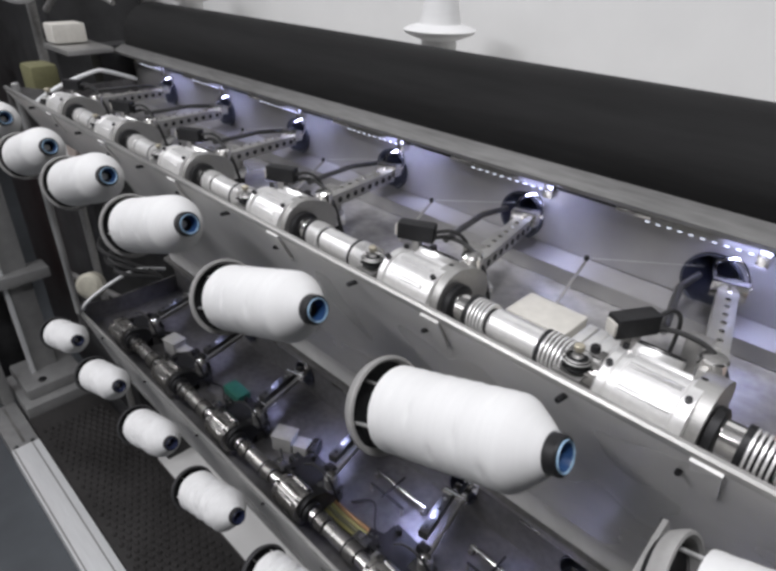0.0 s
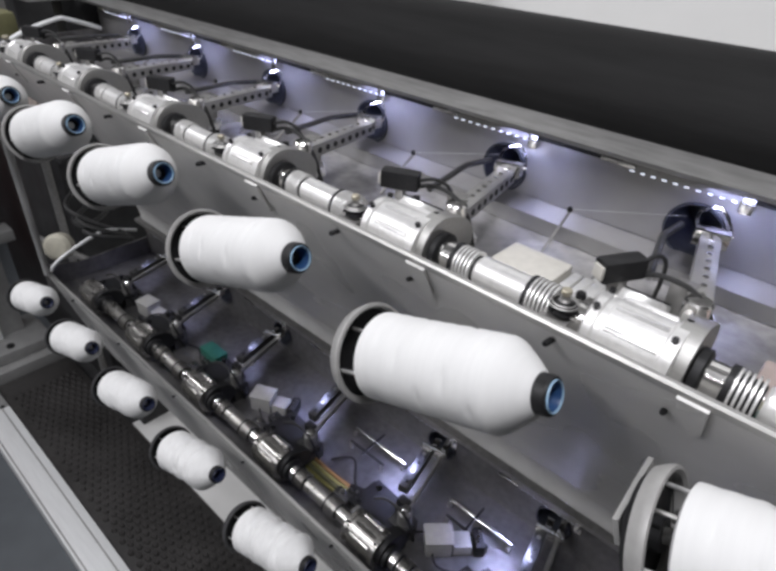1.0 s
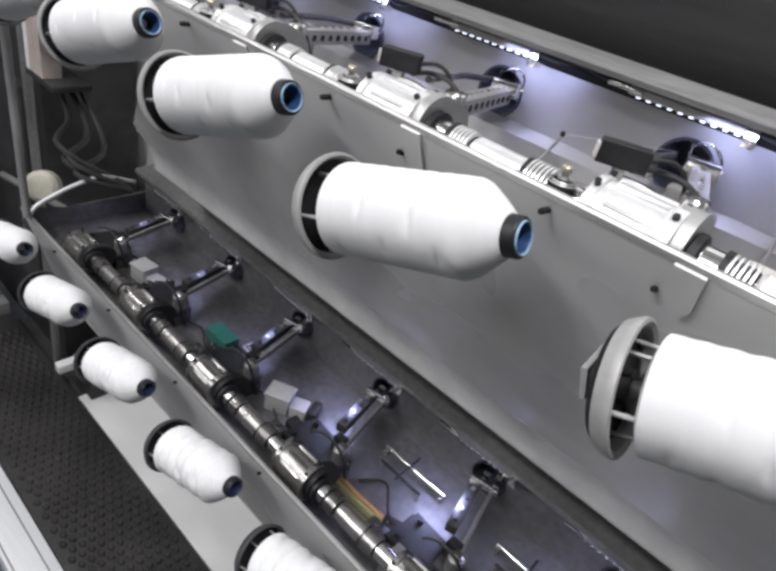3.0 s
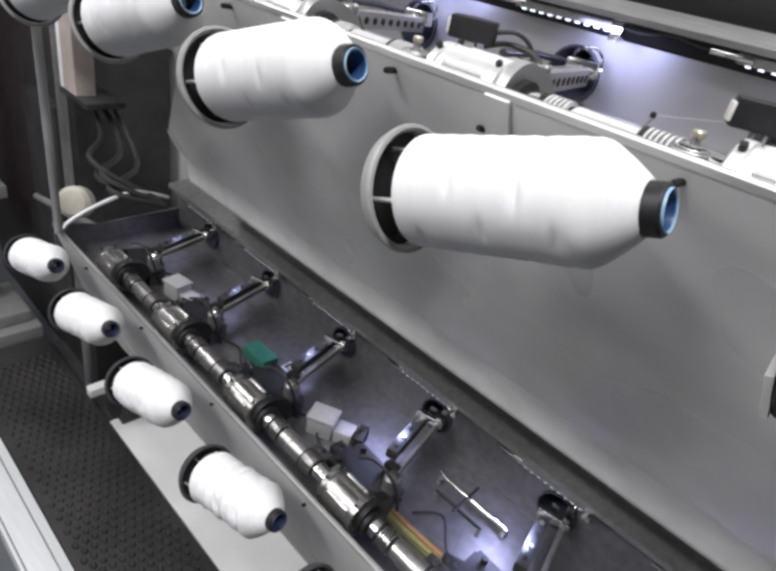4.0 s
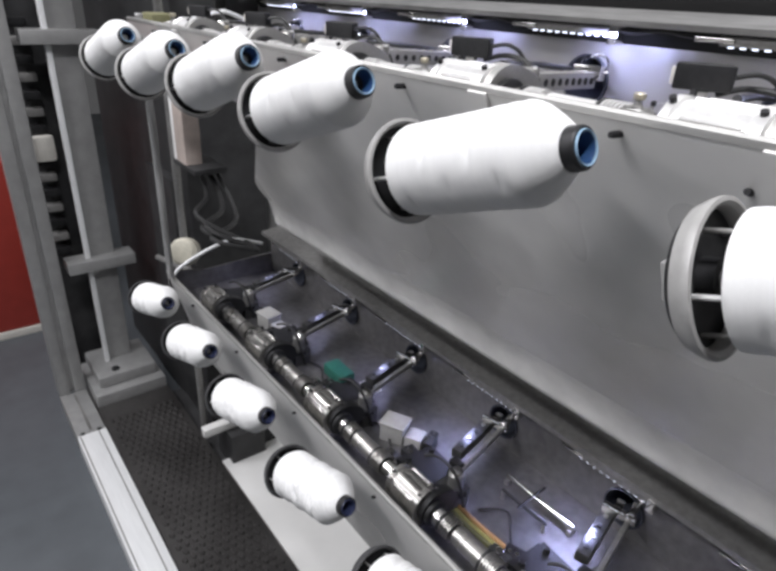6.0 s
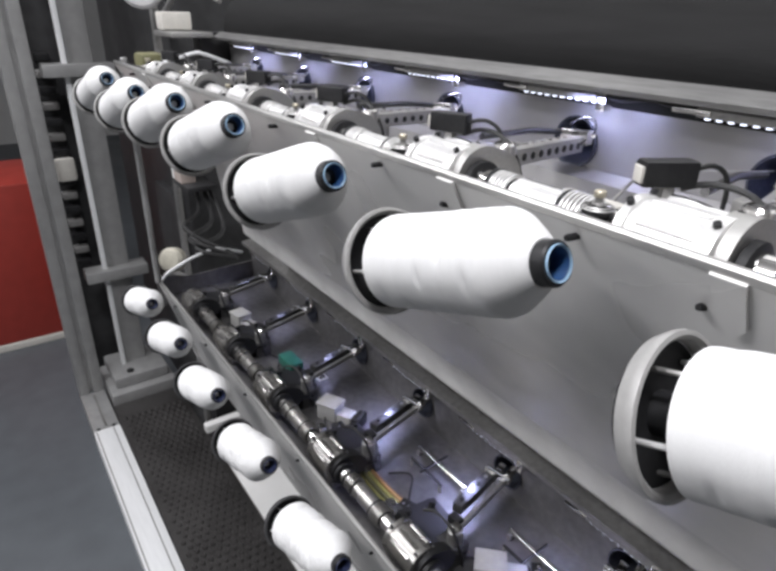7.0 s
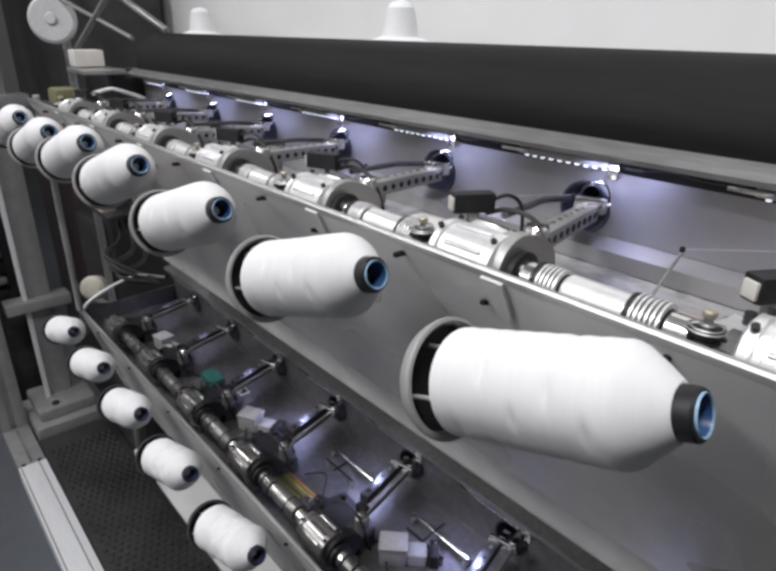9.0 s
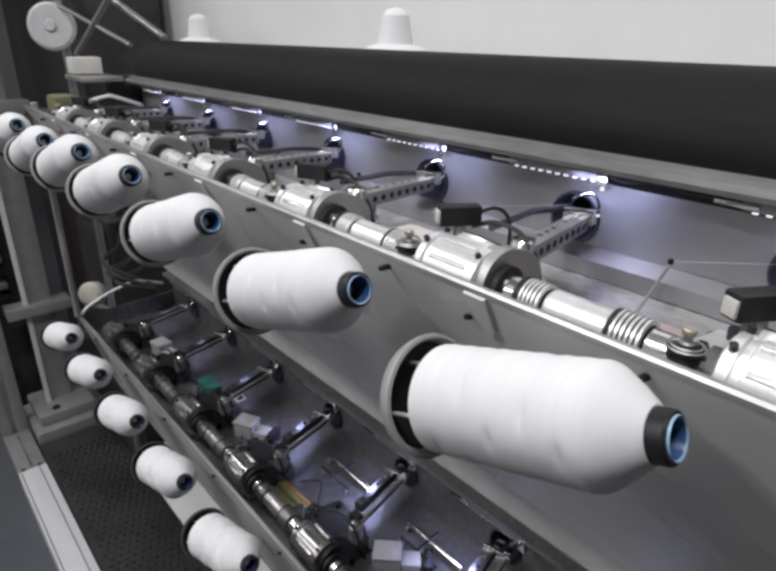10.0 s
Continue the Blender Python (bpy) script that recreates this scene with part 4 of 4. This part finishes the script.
def end_frame():
    """The posts, bars and boxes of the machine's far end."""
    ob = tagged(new("corner_post"), "grey aluminium corner post of the machine guard", "post")
    bm = bmesh.new()
    box(bm, (-0.93, -0.066, 0.0), (-0.88, -0.034, 2.3), 0.003)
    box(bm, (-0.93, -0.022, 0.0), (-0.88, 0.012, 2.3), 0.003)
    box(bm, (-0.925, -0.036, 0.0), (-0.893, -0.020, 2.3))
    part("profile", bm, POST, ob)
    ob = tagged(new("frame_post"), "grey painted steel post on a wide cast foot", "post")
    bm = bmesh.new()
    box(bm, (-0.99, 0.02, -0.05), (-0.765, 0.235, 0.035), 0.008)
    box(bm, (-0.99, 0.04, 0.035), (-0.80, 0.22, 0.075), 0.012)
    part("foot", bm, POST, ob)
    part("bolt", made(rod, (-0.83, 0.10, 0.074), (-0.83, 0.10, 0.082), 0.012, 8), BLACK, ob)
    bm = bmesh.new()
    box(bm, (-0.96, 0.10, 0.07), (-0.90, 0.17, 2.3), 0.004)
    part("column", bm, POST, ob)
    bm = bmesh.new()
    box(bm, (-0.905, 0.085, 0.07), (-0.885, 0.099, 2.3), 0.002)
    part("edge_rail", bm, ALU_STRIP, ob)
    for z in (0.41, 1.045):
        bm = bmesh.new()
        box(bm, (-0.93, 0.03, z), (-0.86, 0.22, z + 0.035), 0.003)
        part("cross_bar", bm, POST, ob)
    ob = tagged(new("tie_rod"), "thin grey upright rod between the trays", "rod")
    part("bar", made(rod, (0.045, 0.05, 0.77), (0.045, 0.05, 1.16), 0.0055, 12), POST, ob)
    # dark machinery between the posts and the trays
    ob = tagged(new("machine_cabinet"), "dark machine end cabinet in shadow", "cabinet")
    bm = bmesh.new()
    box(bm, (-1.3, 0.28, -0.05), (-0.50, 0.5, 2.2), 0.01)
    part("body", bm, DARK, ob)
    bm = bmesh.new()
    box(bm, (-0.75, 0.255, 0.2), (-0.55, 0.282, 0.75), 0.004)
    part("side_door", bm, DARK, ob)
    rn = random.Random(3)
    bm = bmesh.new()
    box(bm, (-1.08, -0.02, -0.05), (-1.051, 0.11, 1.7), 0.002)
    board = tagged(new('terminal_board'), 'dark upright board with a row of terminal blocks', 'board')
    part('board', bm, DARK, board)
    for k in range(15):
        z = 0.42 + 0.047 * k
        b2 = bmesh.new()
        box(b2, (-1.051, 0.028, z), (-1.012, 0.072, z + 0.022), 0.004)
        if k == 7:
            box(b2, (-1.012, 0.02, z - 0.03), (-0.985, 0.08, z + 0.045), 0.012)
        part("terminal", b2, CREAM if k == 7 else DULL if k % 2 else BLACK, board, "large pale terminal block" if k == 7 else "")
    bm = bmesh.new()
    box(bm, (-1.9, -0.35, -0.02), (-1.45, 0.05, 0.62), 0.01)
    cab = tagged(new("red_bin"), "red painted metal bin on the floor", "bin")
    part("body", bm, RED, cab)
    bm = bmesh.new()
    box(bm, (-1.9, -0.355, -0.05), (-1.445, 0.055, -0.02), 0.004)
    part("base", bm, CREAM, cab)
    ob = tagged(new("belt_pulley"), "pale round belt pulley above the tray's end", "pulley")
    m = along((-0.38, 0.205, 1.276), (-0.32, 0.165, 1.284))
    bm = bmesh.new()
    lathe(bm, [(0, 0), (0, 0.044), (0.004, 0.050), (0.014, 0.050), (0.018, 0.044), (0.018, 0.014), (0.024, 0.010), (0.024, 0)], m, 36)
    part("wheel", bm, PULLEY, ob)
    part("shaft", made(rod, m @ Vector((0, 0, -0.1)), m @ Vector((0, 0, 0.0)), 0.008, 12), DULL, ob)
    bm = bmesh.new()
    tube(bm, [m @ Vector((0.015, 0.046, 0.009)), Vector((-0.10, 0.27, 1.245))], 0.0045)
    part("belt", bm, DULL, ob, "grey drive belt")
    ob = tagged(new("switch_box"), "grey switch box on a steel shelf beside the roller", "switch box")
    bm = bmesh.new()
    box(bm, (-0.055, 0.135, 1.198), (-0.015, 0.185, 1.226), 0.003)
    part("case", bm, CREAM, ob)
    bm = bmesh.new()
    box(bm, (-0.06, 0.13, 1.188), (0.045, 0.20, 1.196), 0.002)
    part("shelf", bm, STEEL, ob)
    bm = bmesh.new()
    box(bm, (-0.02, 0.185, 1.05), (0.02, 0.245, 1.1955), 0.002)
    part("leg", bm, DARK, ob)
    for k, (p, q, r) in enumerate((((-0.45, 0.24, 0.0), (-0.45, 0.24, 1.9), 0.010), ((-0.30, 0.22, 1.22), (-0.02, 0.30, 1.44), 0.006), ((-0.7, 0.24, 1.5), (0.0, 0.30, 1.26), 0.007),
                                   ((-0.55, 0.20, 0.55), (0.02, 0.22, 0.66), 0.008))):
        tagged(part("pipe", made(rod, p, q, r, 12), DULL), "grey steel pipe at the machine's end", "pipe", "pipes")
    ob = tagged(new("paper_carton"), "pinkish carton with a white edge behind the spools", "carton")
    bm = bmesh.new()
    box(bm, (-0.315, 0.20, 0.862), (-0.262, 0.235, 1.05), 0.002)
    part("front", bm, material("pinkish_card", (0.46, 0.39, 0.35), 0.7, 0, 0.15, 20), ob, "pinkish card front")
    bm = bmesh.new()
    box(bm, (-0.332, 0.20, 0.862), (-0.3155, 0.235, 1.05), 0.002)
    part("edge", bm, WHITE, ob, "white edge")
    bm = bmesh.new()
    box(bm, (-0.34, 0.20, 0.850), (-0.22, 0.27, 0.862), 0.003)
    part("ledge", bm, DARK, ob)
    bm = bmesh.new()
    lathe(bm, [(0, 0), (0.0, 0.018), (0.006, 0.024), (0.026, 0.024), (0.032, 0.018), (0.034, 0)], along((-0.02, 0.105, 0.78), (0.02, 0.07, 0.80)), 24)
    b3 = tagged(part("motor_housing", bm, BEIGE), "pale round motor end cap", "motor")
    for k in range(4):
        bm = bmesh.new()
        a = rn.uniform(0, 0.06)
        tube(bm, curve_points([(-0.40 + 0.03 * k, 0.27, 0.82 + a), (-0.2 + 0.03 * k, 0.20 + a, 0.83 - a), (-0.06 + 0.02 * k, 0.14, 0.84 - a), (0.03 + 0.01 * k, 0.20, 0.79)]), 0.0045)
        tagged(part("cable", bm, CABLE), "dark cable running into the lower tray", "cable", "cables")
    ob = tagged(new("clamp_bar"), "white bar clamped on a dark block below the tray", "clamp")
    bm = bmesh.new()
    box(bm, (-0.36, 0.20, 0.09), (-0.335, 0.34, 0.115), 0.003)
    part("bar", bm, WHITE, ob)
    bm = bmesh.new()
    box(bm, (-0.40, 0.26, -0.03), (-0.30, 0.36, 0.088), 0.004)
    part("block", bm, DARK, ob)
    ob = tagged(new("end_cover"), "olive yellow plastic cover at the tray's far end", "cover")
    bm = bmesh.new()
    box(bm, (-0.17, 0.115, 1.100), (-0.11, 0.160, 1.154), 0.008)
    part("shell", bm, OLIVE, ob)
    bm = bmesh.new()
    box(bm, (-0.155, 0.150, 1.098), (0.000, 0.192, 1.106), 0.002)
    part("bracket", bm, DARK, ob)
    # bent guard bars over the ends of both trays
    for x, lift in ((0.05, 0.0), (0.02, -0.362)):
        bm = bmesh.new()
        tube(bm, curve_points([Vector((x, y, z + lift)) for y, z in ((0.062, 1.120), (0.075, 1.134), (0.115, 1.152), (0.160, 1.164), (0.178, 1.163), (0.225, 1.146))]), 0.0031)
        tagged(part("guard_bar", bm, ALU_STRIP), "bent grey tube bar across the tray's end", "bar", "guard bars")


end_frame()


def motions():
    pass


motions()
